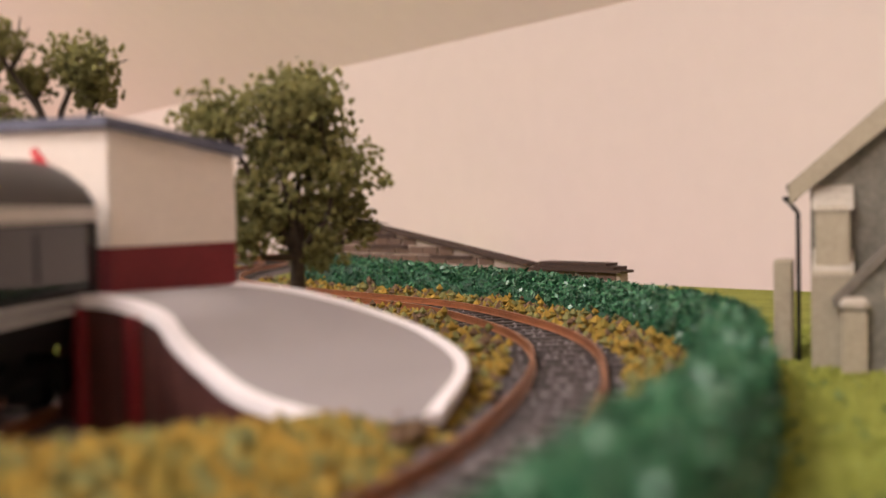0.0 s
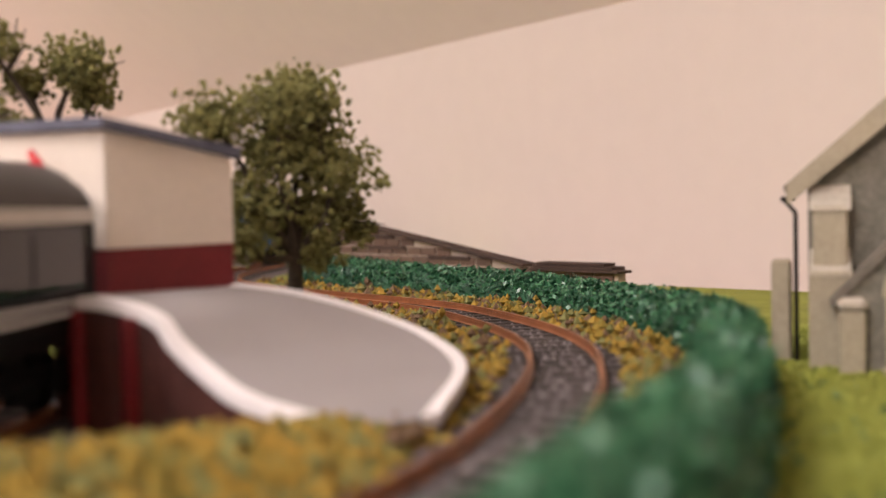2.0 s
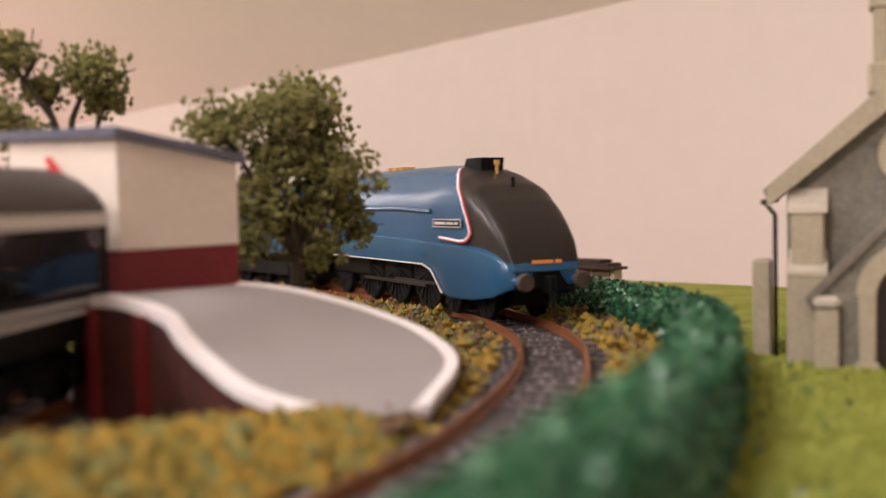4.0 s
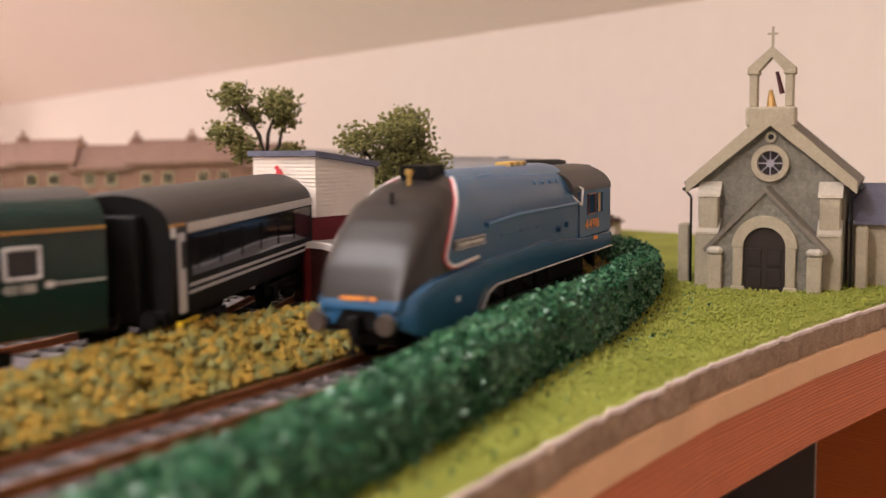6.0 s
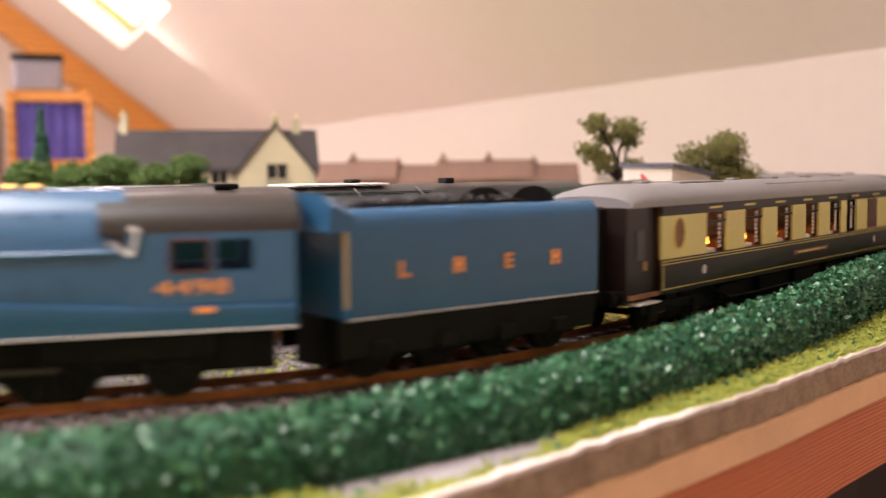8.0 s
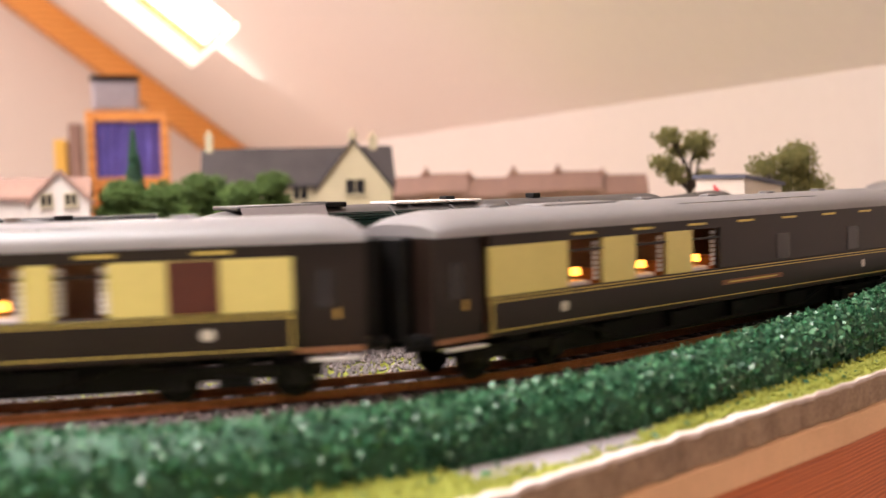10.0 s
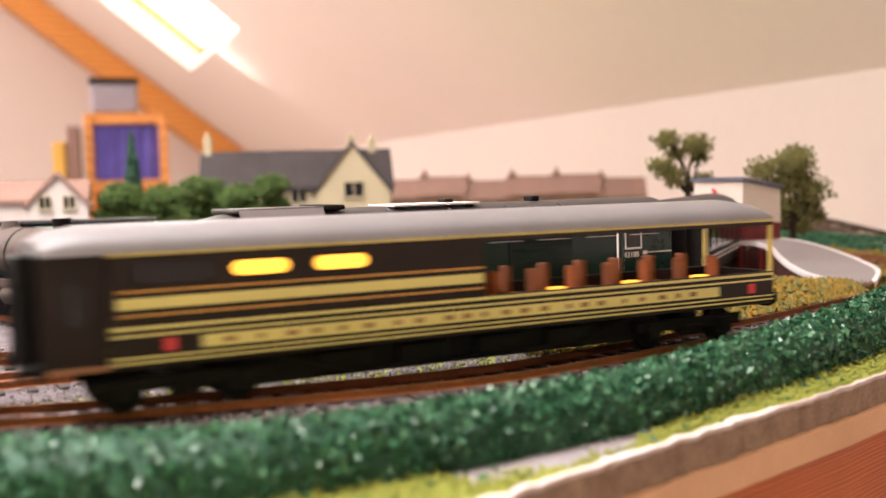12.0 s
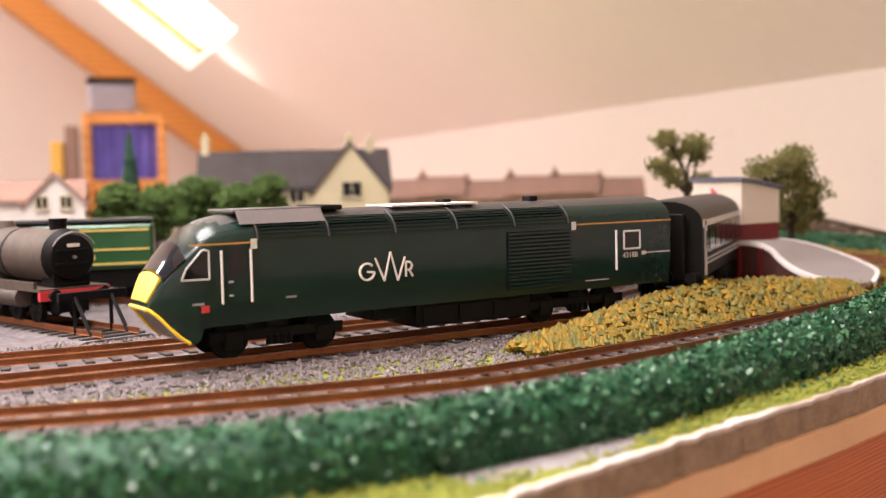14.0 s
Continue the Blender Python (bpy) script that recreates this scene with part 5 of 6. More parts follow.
        part("step", Shape().box(x0 + 0.004, x1 - 0.002, -w - 0.0005, -w + 0.004, 0.0105, 0.0112), SILVER, v)
    part("partition", Shape().box(side, L - side, 0.0020, 0.0026, 0.0140, 0.0422), INTERIOR, t, "dark panelled interior")
    for x0, x1 in wins[:5]:
        x = (x0 + x1) / 2 + 0.001
        tb = part("table", Shape().box(x - 0.0052, x + 0.0052, -0.0140, -0.0050, 0.0232, 0.0256, 0.0006), CLOTH, t, "white-clothed table")
        part("table_leg", Shape().box(x - 0.004, x + 0.004, -0.0130, -0.0060, 0.0140, 0.0232), CLOTH, tb)
        part("lamp_base", Shape().tube((x, -0.0118, 0.0256), (x, -0.0118, 0.0280), 0.0006), BRASS, tb)
        part("lamp_shade", Shape().tube((x, -0.0118, 0.0274), (x, -0.0118, 0.0298), 0.0017, 0.0012, 14), LAMPSHADE, tb, "glowing orange lampshade")
        for d in (-0.0095, 0.0095):
            part("seat", Shape().box(x + d - 0.0014, x + d + 0.0014, -0.0130, -0.0030, 0.0140, 0.0290, 0.0008), SEAT, t)
    return t


def observation_car():
    t = thing("observation_car", "umber observation car with cream stripes and long clear windows, moving", "railway coach", "coaches of the moving train")
    L, w = 0.250, 0.0172
    roof = coach_shell(t, L, w, COACHROOF)
    y, mid = -w, 0.128
    z0, z1 = 0.0241, 0.0407
    for sg in (-1, 1):
        a, b = (y, y + 0.0011) if sg < 0 else (-y - 0.0011, -y)
        o = a if sg < 0 else b
        st = lambda nm, mat, x0, x1, zz0, zz1, label="": part(nm, Shape().box(x0, x1, min(o, o + sg * 0.00025), max(o, o + sg * 0.00025), zz0, zz1), mat, t, label)
        part("lower_side", Shape().box(0.016, L, a, b, 0.0125, z0, 0.0003), UMBER, t)
        part("upper_side", Shape().box(0.016, mid, a, b, z0, 0.0430), UMBER, t)
        part("cantrail", Shape().box(mid, L, a, b, z1, 0.0430), UMBER, t)
        st("cream_line", LINING, 0.016, L, 0.0420, 0.0430)
        st("orange_stripe", ORANGE, 0.018, mid, 0.0324, 0.0330)
        st("cream_stripe", CREAMCOACH, 0.018, mid, 0.0281, 0.0310)
        st("orange_stripe", ORANGE, 0.018, mid, 0.0261, 0.0267)
        st("cream_line", CREAMCOACH, 0.016, L, 0.0227, 0.0236)
        st("name_band", CREAMCOACH, 0.040, L - 0.026, 0.0167, 0.0200, "cream band with unreadable dark lettering")
        st("cream_line", CREAMCOACH, 0.016, L, 0.0138, 0.0143)
        st("cream_line", CREAMCOACH, 0.016, L, 0.0152, 0.0157)
        st("cream_line", CREAMCOACH, 0.016, L, 0.0209, 0.0215)
        rng = np.random.default_rng(41)
        x = 0.046
        while x < L - 0.035:
            wd = rng.uniform(0.0015, 0.0032)
            part("letter_bar", Shape().box(x, x + wd, min(o, o + sg * 0.0004), max(o, o + sg * 0.0004), 0.0176, 0.0191), INTERIOR, t)
            x += wd + rng.uniform(0.003, 0.0075)
        for x in (0.030, L - 0.012):
            st("round_crest", REDDOT, x, x + 0.003, 0.0167, 0.0200, "small red crest")
        x = mid
        cuts = [mid, mid + 0.0205, mid + 0.041, mid + 0.0615, mid + 0.082, mid + 0.1025, L - 0.0008]
        for x0, x1 in zip(cuts, cuts[1:]):
            wd = part("window", Shape().box(x0, x1 - 0.0003, (a + b) / 2 - 0.0001, (a + b) / 2 + 0.0001, z0, z1), GLASS, t, "clear window pane")
            wd.visible_shadow = False
        part("pillar", Shape().box(L - 0.0016, L, a, b, z0, z1), LINING, t)
        for x0, x1 in zip(cuts, cuts[1:-1]):
            if sg > 0:
                part("window_rail", Shape().box(x0 + 0.003, x0 + 0.016, a + 0.0003, b - 0.0003, 0.0376, 0.0379), SILVER, t)
    part("ceiling_lining", Shape().box(mid, L - 0.001, -w + 0.001, w - 0.001, 0.0422, 0.0425), INTERIOR, t)
    end = part("rear_end", Shape().box(L - 0.0012, L, -w, w, 0.0125, z0).box(L - 0.0012, L, -w, w, z1, 0.0430), UMBER, t)
    for y0, y1 in ((-w + 0.001, -0.0055), (-0.0050, 0.0050), (0.0055, w - 0.001)):
        wd = part("end_window", Shape().box(L - 0.0007, L - 0.0005, y0, y1, z0, z1), GLASS, end)
        wd.visible_shadow = False
    part("partition", Shape().box(mid - 0.001, mid, -w + 0.0011, w - 0.0011, 0.0140, 0.0427), SEAT, t, "orange-brown partition")
    for x0, x1 in ((0.049, 0.065), (0.073, 0.089)):
        m = [(x0 + 0.0018 + (0.0018 * math.cos(a) if k > 6 else 0) + (x1 - x0 - 0.0036 + 0.0018 * math.cos(a) if k <= 6 else 0), 0.0373 + 0.0019 * math.sin(a))
             for k, a in enumerate(np.r_[np.linspace(-math.pi / 2, math.pi / 2, 7), np.linspace(math.pi / 2, 1.5 * math.pi, 7)])]
        lw = part("lit_window", Shape().loft([[(a, yy, b) for a, b in m] for yy in (y - 0.0003, y + 0.0002)]), WARMGLOW, t, "amber lit kitchen window with rounded ends")
        for z in (0.0363, 0.0373, 0.0382):
            slab(lw, "window_bar", BRASS, x0 + 0.001, x1 - 0.001, y - 0.0003, z, z + 0.00015, 0.0002)
    slab(t, "dark_window", DARKGLASS, 0.022, 0.044, y, 0.0347, 0.0400, 0.0003)
    for k in range(7):
        x = mid + 0.012 + k * 0.0155
        for yy in (-0.0105, 0.0060):
            s = Shape().box(x - 0.0035, x + 0.0035, yy, yy + 0.006, 0.0140, 0.0210, 0.0008)
            s.box(x - 0.0040, x - 0.0022, yy, yy + 0.006, 0.0209, 0.0304, 0.0007)
            part("armchair", s, SEAT, t, "orange-brown armchair", smooth=40)
        # every other tabletop is made to glow, for the warm light inside
        if k % 2:
            part("glow_tabletop", Shape().box(x + 0.004, x + 0.009, -0.0090, -0.0055, 0.0228, 0.0236, 0.0002), WARMGLOW, t, "tabletop glowing amber, added to warm the saloon")
    v = part("vestibule", Shape().box(0.0, 0.016, -w + 0.0022, w - 0.0022, 0.0125, 0.0427), UMBER, t)
    slab(v, "vestibule_window", DARKGLASS, 0.005, 0.010, -w + 0.0022, 0.0250, 0.0352, 0.0003)
    part("gangway", Shape().box(-0.005, 0.0, -0.0075, 0.0075, 0.0130, 0.0430, 0.0008), BLACK, t)
    buffer_beam(t, 0.0, -1)
    buffer_beam(t, L, 1)
    return t


POWER_CAR = power_car()
GREY_COACH = grey_coach()
LOCO, DRIVERS = streamliner()
TENDER = tender()
COACH_A = dining_coach()
COACH_B = dining_coach(True)
OBSERVATION = observation_car()


# ---- station: platform, shop, trees ----
def platform():
    t = thing("station_platform", "grey station platform ramp with white painted edge", "platform")
    left = [(0.3560, 0.0800, 0.021), (0.3588, 0.0648, 0.021), (0.3634, 0.0569, 0.018), (0.3639, 0.0523, 0.014), (0.3658, 0.0464, 0.009), (0.3655, 0.0330, 0.0045), (0.3700, 0.0120, 0.0010)]
    right = [(0.3990, 0.0900, 0.021), (0.4100, 0.0790, 0.0195), (0.4200, 0.0705, 0.0165), (0.4325, 0.0630, 0.0115), (0.4370, 0.0520, 0.0070), (0.4230, 0.0300, 0.0035), (0.3900, 0.0085, 0.0006)]
    a, b = curve_through(left, 6), curve_through(right, 6)
    n = 10
    s, wl, wr, sd = Shape(), Shape(), Shape(), Shape()
    rows = []
    for p, q in zip(a, b):
        rows.append([tuple(p + (q - p) * u) for u in np.linspace(0, 1, n)])
    s.loft(rows, closed=False, ends=False)
    part("surface", s, ASPHALT, t, smooth=50)

    def strip(shape, pts, inner, w):
        rr = []
        for p, c in zip(pts, inner):
            d = (c - p) / np.linalg.norm(c - p)
            rr.append([(p[0], p[1], p[2] - 0.0018), (p[0], p[1], p[2] + 0.0005), tuple(p + d * w + np.array([0, 0, 0.0005])), tuple(p + d * w + np.array([0, 0, -0.0008]))])
        shape.loft(rr)

    strip(wl, a, b, 0.0040)
    strip(wr, b, a, 0.0040)
    part("white_edge", wl, WHITE, t, "white painted edge stones", smooth=40)
    part("white_edge", wr, WHITE, t, "white painted edge stones", smooth=40)
    for pts, g in ((a, 0.0018), (b, -0.0018)):
        rr = [[(p[0] + g * 0.3, p[1], -0.0058), (p[0] + g * 0.3, p[1], max(p[2] - 0.0016, -0.0050)), (p[0] + g, p[1] + 0.001, max(p[2] - 0.0016, -0.0050)), (p[0] + g, p[1] + 0.001, -0.0058)] for p in pts]
        part("platform_wall", Shape().loft(rr), DARKBRICK, t, "dark red platform wall")
    for k in (3, 9):
        p = a[k]
        part("wall_post", Shape().box(p[0] - 0.0016, p[0] + 0.0008, p[1] - 0.001, p[1] + 0.001, -0.0058, p[2] - 0.0018), MAROON, t)


platform()


def shop():
    t = thing("station_shop", "cream clapboard building with maroon base and grey roof on the platform", "building")
    C, R, F = np.array((0.3696, 0.0810)), np.array((0.4026, 0.0825)), np.array((0.3583, 0.1075))
    B = F + R - C
    base, band, top, low = 0.0205, 0.0303, 0.0552, 0.0498
    s = Shape()
    q = [(*p, z) for z in (base, band) for p in (C, R, B, F)]
    s.add(q, [(0, 1, 5, 4), (1, 2, 6, 5), (2, 3, 7, 6), (3, 0, 4, 7)])
    part("base_wall", s, MAROON, t, "maroon painted base")
    q = [(*C, band), (*R, band), (*B, band), (*F, band), (*C, top), (*R, low), (*B, low), (*F, top)]
    w = part("upper_wall", Shape().add(q, [(0, 1, 5, 4), (1, 2, 6, 5), (2, 3, 7, 6), (3, 0, 4, 7), (4, 5, 6, 7)]), CREAM, t, "cream boarded wall")
    n = 16
    for P, Q, zq in ((C, R, low), (F, C, top)):
        d = (Q - P) / np.linalg.norm(Q - P)
        out = np.array([d[1], -d[0]])
        for k in range(n):
            z = band + 0.0003 + (top - band) * k / n
            u0, u1 = 0.0, 1.0
            zl = (top, zq) if P is C else (top, top)
            lim = 1.0 if zl[0] == zl[1] else min(1.0, max(0.0, (top - z - 0.0016) / (top - low)))
            if lim <= 0.03:
                continue
            p, e = P, P + (Q - P) * lim
            h = (top - band) / n * 0.96
            v = [(*(p + out * 0.0004), z), (*(e + out * 0.0004), z), (*(e + out * 0.0001), z + h), (*(p + out * 0.0001), z + h), (*p, z), (*e, z)]
            part("board", Shape().add(v, [(0, 1, 2, 3), (4, 5, 1, 0)]), CREAM, w)
    ov = 0.0016
    cx = (C + R + B + F) / 4
    grow = lambda p: p + (p - cx) / np.linalg.norm(p - cx) * ov * 1.5
    rr = [[(*grow(C), top), (*grow(C), top + 0.0022), (*grow(F), top + 0.0022), (*grow(F), top)], [(*grow(R), low), (*grow(R), low + 0.0022), (*grow(B), low + 0.0022), (*grow(B), low)]]
    part("roof", Shape().loft(rr), SLATE, t, "blue-grey sloping roof")
    d = (F - C) / np.linalg.norm(F - C)
    o = np.array([-abs(d[1]), -abs(d[0])])
    m = C + (F - C) * 0.56 + o * 0.0009
    e = Shape()
    for a, b, z, r in ((0.0, 0.0, 0.0488, 0.0013), (0.0010, 0, 0.0505, 0.0009), (-0.0012, 0, 0.0478, 0.0008), (0.0014, 0, 0.0474, 0.0007)):
        p = m + d * a
        e.tube((p[0], p[1], z), (p[0] + o[0] * 0.0006, p[1] + o[1] * 0.0006, z), r, r, 10)
    part("wall_emblem", e, REDDOT, t, "small red emblem")


shop()


def tree(name, label, base, height, crown, clumps, leaves, mat, seed, trunk=0.0022, low=0.3, leaf=(0.0004, 0.0012)):
    """base: foot of the trunk; crown: half width; clumps: places of the leaf masses in shares of crown and height."""
    t = thing(name, label, "tree", at=Matrix.Translation(base))
    rng = np.random.default_rng(seed)
    s = Shape()
    fork = Vector((0, 0, height * low))
    s.tube((0, 0, -0.001), fork * 0.5, trunk * 1.25, trunk, 9)
    s.tube(fork * 0.5, fork, trunk, trunk * 0.85, 9)
    pts = []
    for cx, cy, cz, r in clumps:
        c = Vector((cx * crown, cy * crown, cz * height))
        mid = fork.lerp(c, 0.5) + Vector(rng.normal(size=3) * crown * 0.08)
        s.tube(fork, mid, trunk * 0.6, trunk * 0.4, 6)
        s.tube(mid, c, trunk * 0.4, trunk * 0.18, 6)
        for _ in range(4):
            e = c + Vector(rng.normal(size=3)) * r * crown * 0.55
            s.tube(mid.lerp(c, 0.6), e, trunk * 0.2, trunk * 0.08, 4)
        n = int(leaves * r * r * 2.1)
        for _ in range(n):
            d = rng.normal(size=3)
            d /= np.linalg.norm(d)
            rad = r * crown * rng.uniform(0.30, 1.05) * (1 + 0.55 * noise.noise(Vector(d * 2.3) + c * 300))
            pts.append((c.x + d[0] * rad, c.y + d[1] * rad, c.z + d[2] * rad * 0.75))
    part("trunk", s, BARK, t, smooth=50)
    me = scatter("crown", pts, leaf, mat, "olive foliage", "", False, seed + 1)
    del me["kind"]
    me.parent = t
    return t


tree("tree", "olive-green wire-branched tree beside the platform", (0.4383, 0.1028, 0.0050), 0.0700, 0.0245,
     [(-0.85, 0.2, 0.80, 0.45), (-0.35, -0.2, 0.86, 0.42), (0.25, 0.1, 0.90, 0.50), (0.55, 0.3, 0.78, 0.45), (-0.1, 0.1, 0.68, 0.5), (0.45, -0.2, 0.62, 0.5),
      (0.75, 0.1, 0.47, 0.40), (-0.45, 0.2, 0.50, 0.50), (0.2, 0.2, 0.42, 0.5), (0.95, 0.0, 0.37, 0.25), (-0.6, 0.1, 0.36, 0.35), (0.3, 0, 0.30, 0.35)], 1500, FOLIAGE, 51, low=0.28)
tree("tree", "olive-green open tree behind the station building", (0.3960, 0.1500, 0.0050), 0.0850, 0.0225,
     [(-0.7, 0.1, 0.90, 0.40), (0.35, 0.0, 0.86, 0.46), (0.65, 0.2, 0.78, 0.34), (-0.2, 0.2, 0.80, 0.30), (-0.9, 0.1, 0.70, 0.40), (-0.55, 0, 0.62, 0.38), (0.75, 0.1, 0.60, 0.28), (0.4, 0.2, 0.57, 0.28)], 1500, FOLIAGE, 55, low=0.5)


# ---- church ----
def church():
    P, d = np.array((0.5205, 0.0005)), np.array((0.36, -0.933))
    W = 0.0700
    t = thing("church", "small grey stone church with buff buttresses and bell gable", "church",
              at=Matrix(((d[0], -d[1], 0, P[0]), (d[1], d[0], 0, P[1]), (0, 0, 1, -0.0056), (0, 0, 0, 1))))
    c, ez, az, D = W / 2, 0.0465, 0.0745, 0.055
    # nave with a hole for the round window left dark behind its ring
    s = Shape()
    gab = [(0.004, 0), (W - 0.004, 0), (W - 0.004, ez), (c, az), (0.004, ez)]
    s.loft([[(x, 0.0, z) for x, z in gab], [(x, D, z) for x, z in gab]])
    part("nave_wall", s, GREYSTONE, t, "grey rubble stone wall")
    rng = np.random.default_rng(61)
    for sg in (-1, 1):
        q = []
        e = (c + sg * (c + 0.001), ez - 0.0030)
        for yy in (-0.003, D + 0.002):
            q.append([(e[0], yy, e[1]), (c, yy, az + 0.0012), (c, yy, az + 0.0040), (e[0] + sg * 0.001, yy, e[1] + 0.0028)])
        part("roof", Shape().loft(q), ROOFTILE, t, "brown-grey tiled roof")
        g = Shape().line([(e[0] + sg * 0.001, -0.003, e[1] - 0.0005), (e[0] + sg * 0.001, D, e[1] - 0.0005)], 0.0008)
        g.line([(e[0] + sg * 0.0005, -0.002, e[1] - 0.001), (e[0] - sg * 0.002, -0.0015, e[1] - 0.004), (e[0] - sg * 0.002, -0.0015, 0.001)], 0.0006)
        part("gutter", g, BLACK, t, "black gutter and downpipe")
        cop = [[(c + sg * 0.0, -0.0042, az - 0.0035), (c + sg * 0.0, -0.0042, az + 0.0042), (c, -0.0005, az + 0.0042), (c, -0.0005, az - 0.0035)],
               [(e[0], -0.0042, e[1] - 0.0020), (e[0], -0.0042, e[1] + 0.0035), (e[0], -0.0005, e[1] + 0.0035), (e[0], -0.0005, e[1] - 0.0020)]]
        part("coping", Shape().loft(cop), DRESSED, t, "buff stone gable coping")
        # stepped buttresses
        for x0, hh in ((c + sg * (c - 0.0095), 0.041),):
            b = Shape().box(x0 - 0.0052, x0 + 0.0052, -0.0100, 0.001, 0.0, hh * 0.60, 0.0005)
            b.box(x0 - 0.0042, x0 + 0.0042, -0.0065, 0.001, hh * 0.60, hh, 0.0005)
            bt = part("buttress", b, DRESSED, t, "buff stepped stone buttress")
            for z, y0 in ((hh * 0.60, -0.0104), (hh, -0.0070)):
                k = Shape().add([(x0 - 0.0050, y0, z - 0.001), (x0 + 0.0050, y0, z - 0.001), (x0 + 0.0050, 0.0, z + 0.0055), (x0 - 0.0050, 0.0, z + 0.0055), (x0 - 0.0050, 0.0, z - 0.001), (x0 + 0.0050, 0.0, z - 0.001)],
                                [(0, 1, 2, 3), (0, 4, 5, 1), (0, 3, 4), (1, 5, 2)])
                part("cap", k, CAPSTONE, bt, "pale weathered cap")
            x2 = c + sg * (c + 0.0005)
            part("side_buttress", Shape().box(min(x2, x2 + sg * 0.005), max(x2, x2 + sg * 0.005), 0.002, 0.010, 0.0, 0.027, 0.0006), DRESSED, t)
    # round window
    rr = []
    for a in np.linspace(0, 2 * math.pi, 25):
        ca, sa = math.cos(a), math.sin(a)
        rr.append([(c + r * ca, y, 0.0545 + r * sa) for r, y in ((0.0052, -0.0004), (0.0056, -0.0022), (0.0080, -0.0022), (0.0084, -0.0004))])
    win = part("round_window", Shape().loft(rr, ends=False), DRESSED, t, "round window with buff stone ring", smooth=40)
    part("pane", Shape().tube((c, 0.0, 0.0545), (c, -0.0006, 0.0545), 0.0056, 0.0056, 24), DARKGLASS, win)
    sp = Shape()
    for k in range(8):
        a = math.pi * k / 4
        sp.tube((c, -0.0008, 0.0545), (c + 0.0055 * math.cos(a), -0.0008, 0.0545 + 0.0055 * math.sin(a)), 0.0003, 0.0003, 5)
    sp.tube((c, -0.0007, 0.0545), (c, -0.0012, 0.0545), 0.0018, 0.0018, 12)
    part("tracery", sp, GREYPLASTIC, win)
    rr = []
    for a in np.linspace(0, 2 * math.pi, 17):
        rr.append([(c + r * math.cos(a), y, 0.0660 + r * math.sin(a)) for r, y in ((0.0012, -0.0004), (0.0013, -0.0012), (0.0024, -0.0012), (0.0026, -0.0004))])
    v = part("round_vent", Shape().loft(rr, ends=False), DRESSED, t)
    part("pane", Shape().tube((c, 0, 0.0660), (c, -0.0005, 0.0660), 0.0014, 0.0014, 12), DARKGLASS, v)
    # porch with gable, arch and door
    pd = -0.016
    pg = [(c - 0.0235, 0), (c + 0.0235, 0), (c + 0.0235, 0.0185), (c, 0.0425), (c - 0.0235, 0.0185)]
    porch = part("porch", Shape().loft([[(x, pd, z) for x, z in pg], [(x, 0.001, z) for x, z in pg]]), GREYSTONE, t, "gabled stone porch")
    for sg in (-1, 1):
        q = [[(c, yy, 0.0425), (c, yy, 0.0448), (c + sg * 0.0258, yy, 0.0182), (c + sg * 0.0250, yy, 0.0162)] for yy in (pd - 0.0015, 0.001)]
        part("porch_roof", Shape().loft(q), ROOFTILE, porch)
        x0 = c + sg * 0.0205
        b = Shape().box(x0 - 0.0030, x0 + 0.0030, pd - 0.0040, pd, 0.0, 0.0155, 0.0004)
        bt = part("porch_buttress", b, DRESSED, porch)
        part("porch_cap", Shape().box(x0 - 0.0034, x0 + 0.0034, pd - 0.0046, pd, 0.0155, 0.0190, 0.0012), CAPSTONE, bt)
    ring = []
    for a in np.linspace(0, math.pi, 19):
        ring.append([(c + r * math.cos(a), y, 0.0190 + r * math.sin(a)) for r, y in ((0.0086, pd), (0.0088, pd - 0.0022), (0.0135, pd - 0.0022), (0.0137, pd))])
    ar = Shape().loft(ring, ends=True)
    for sg in (-1, 1):
        ar.box(min(c + sg * 0.0088, c + sg * 0.0130), max(c + sg * 0.0088, c + sg * 0.0130), pd - 0.0022, pd, 0, 0.0190, 0.0004)
        ar.box(min(c + sg * 0.0080, c + sg * 0.0138), max(c + sg * 0.0080, c + sg * 0.0138), pd - 0.0026, pd, 0, 0.0022, 0.0004)
    part("arch", ar, DRESSED, porch, "pale round stone arch", smooth=40)
    o = [(c - 0.0087, 0.0)] + [(c + 0.0087 * -math.cos(a), 0.0190 + 0.0087 * math.sin(a)) for a in np.linspace(0, math.pi, 15)] + [(c + 0.0087, 0.0)]
    k = len(o)
    dr = part("door", Shape().add([(x, pd - 0.0004, z) for x, z in o], [tuple(range(k))]), DARKWOOD_AND_SHADE, porch, "dark double door")
    dp = Shape()
    for sg in (-1, 1):
        for z in (0.002, 0.011):
            dp.box(min(c + sg * 0.0012, c + sg * 0.0070), max(c + sg * 0.0012, c + sg * 0.0070), pd - 0.0009, pd - 0.0004, z, z + 0.0075, 0.0002)
    part("door_panel", dp, DARKWOOD_AND_SHADE, dr)
    # bell gable
    bz = az - 0.004
    bg = Shape().box(c - 0.0105, c + 0.0105, -0.0040, 0.0050, bz, bz + 0.0086, 0.0008)
    for sg in (-1, 1):
        bg.box(min(c + sg * 0.0058, c + sg * 0.0092), max(c + sg * 0.0058, c + sg * 0.0092), -0.0030, 0.0040, bz + 0.0086, bz + 0.0241, 0.0004)
        bg.box(min(c + sg * 0.0050, c + sg * 0.0102), max(c + sg * 0.0050, c + sg * 0.0102), -0.0036, 0.0046, bz + 0.0224, bz + 0.0243, 0.0004)
    part("bell_gable", bg, DRESSED, t, "open stone bell gable")
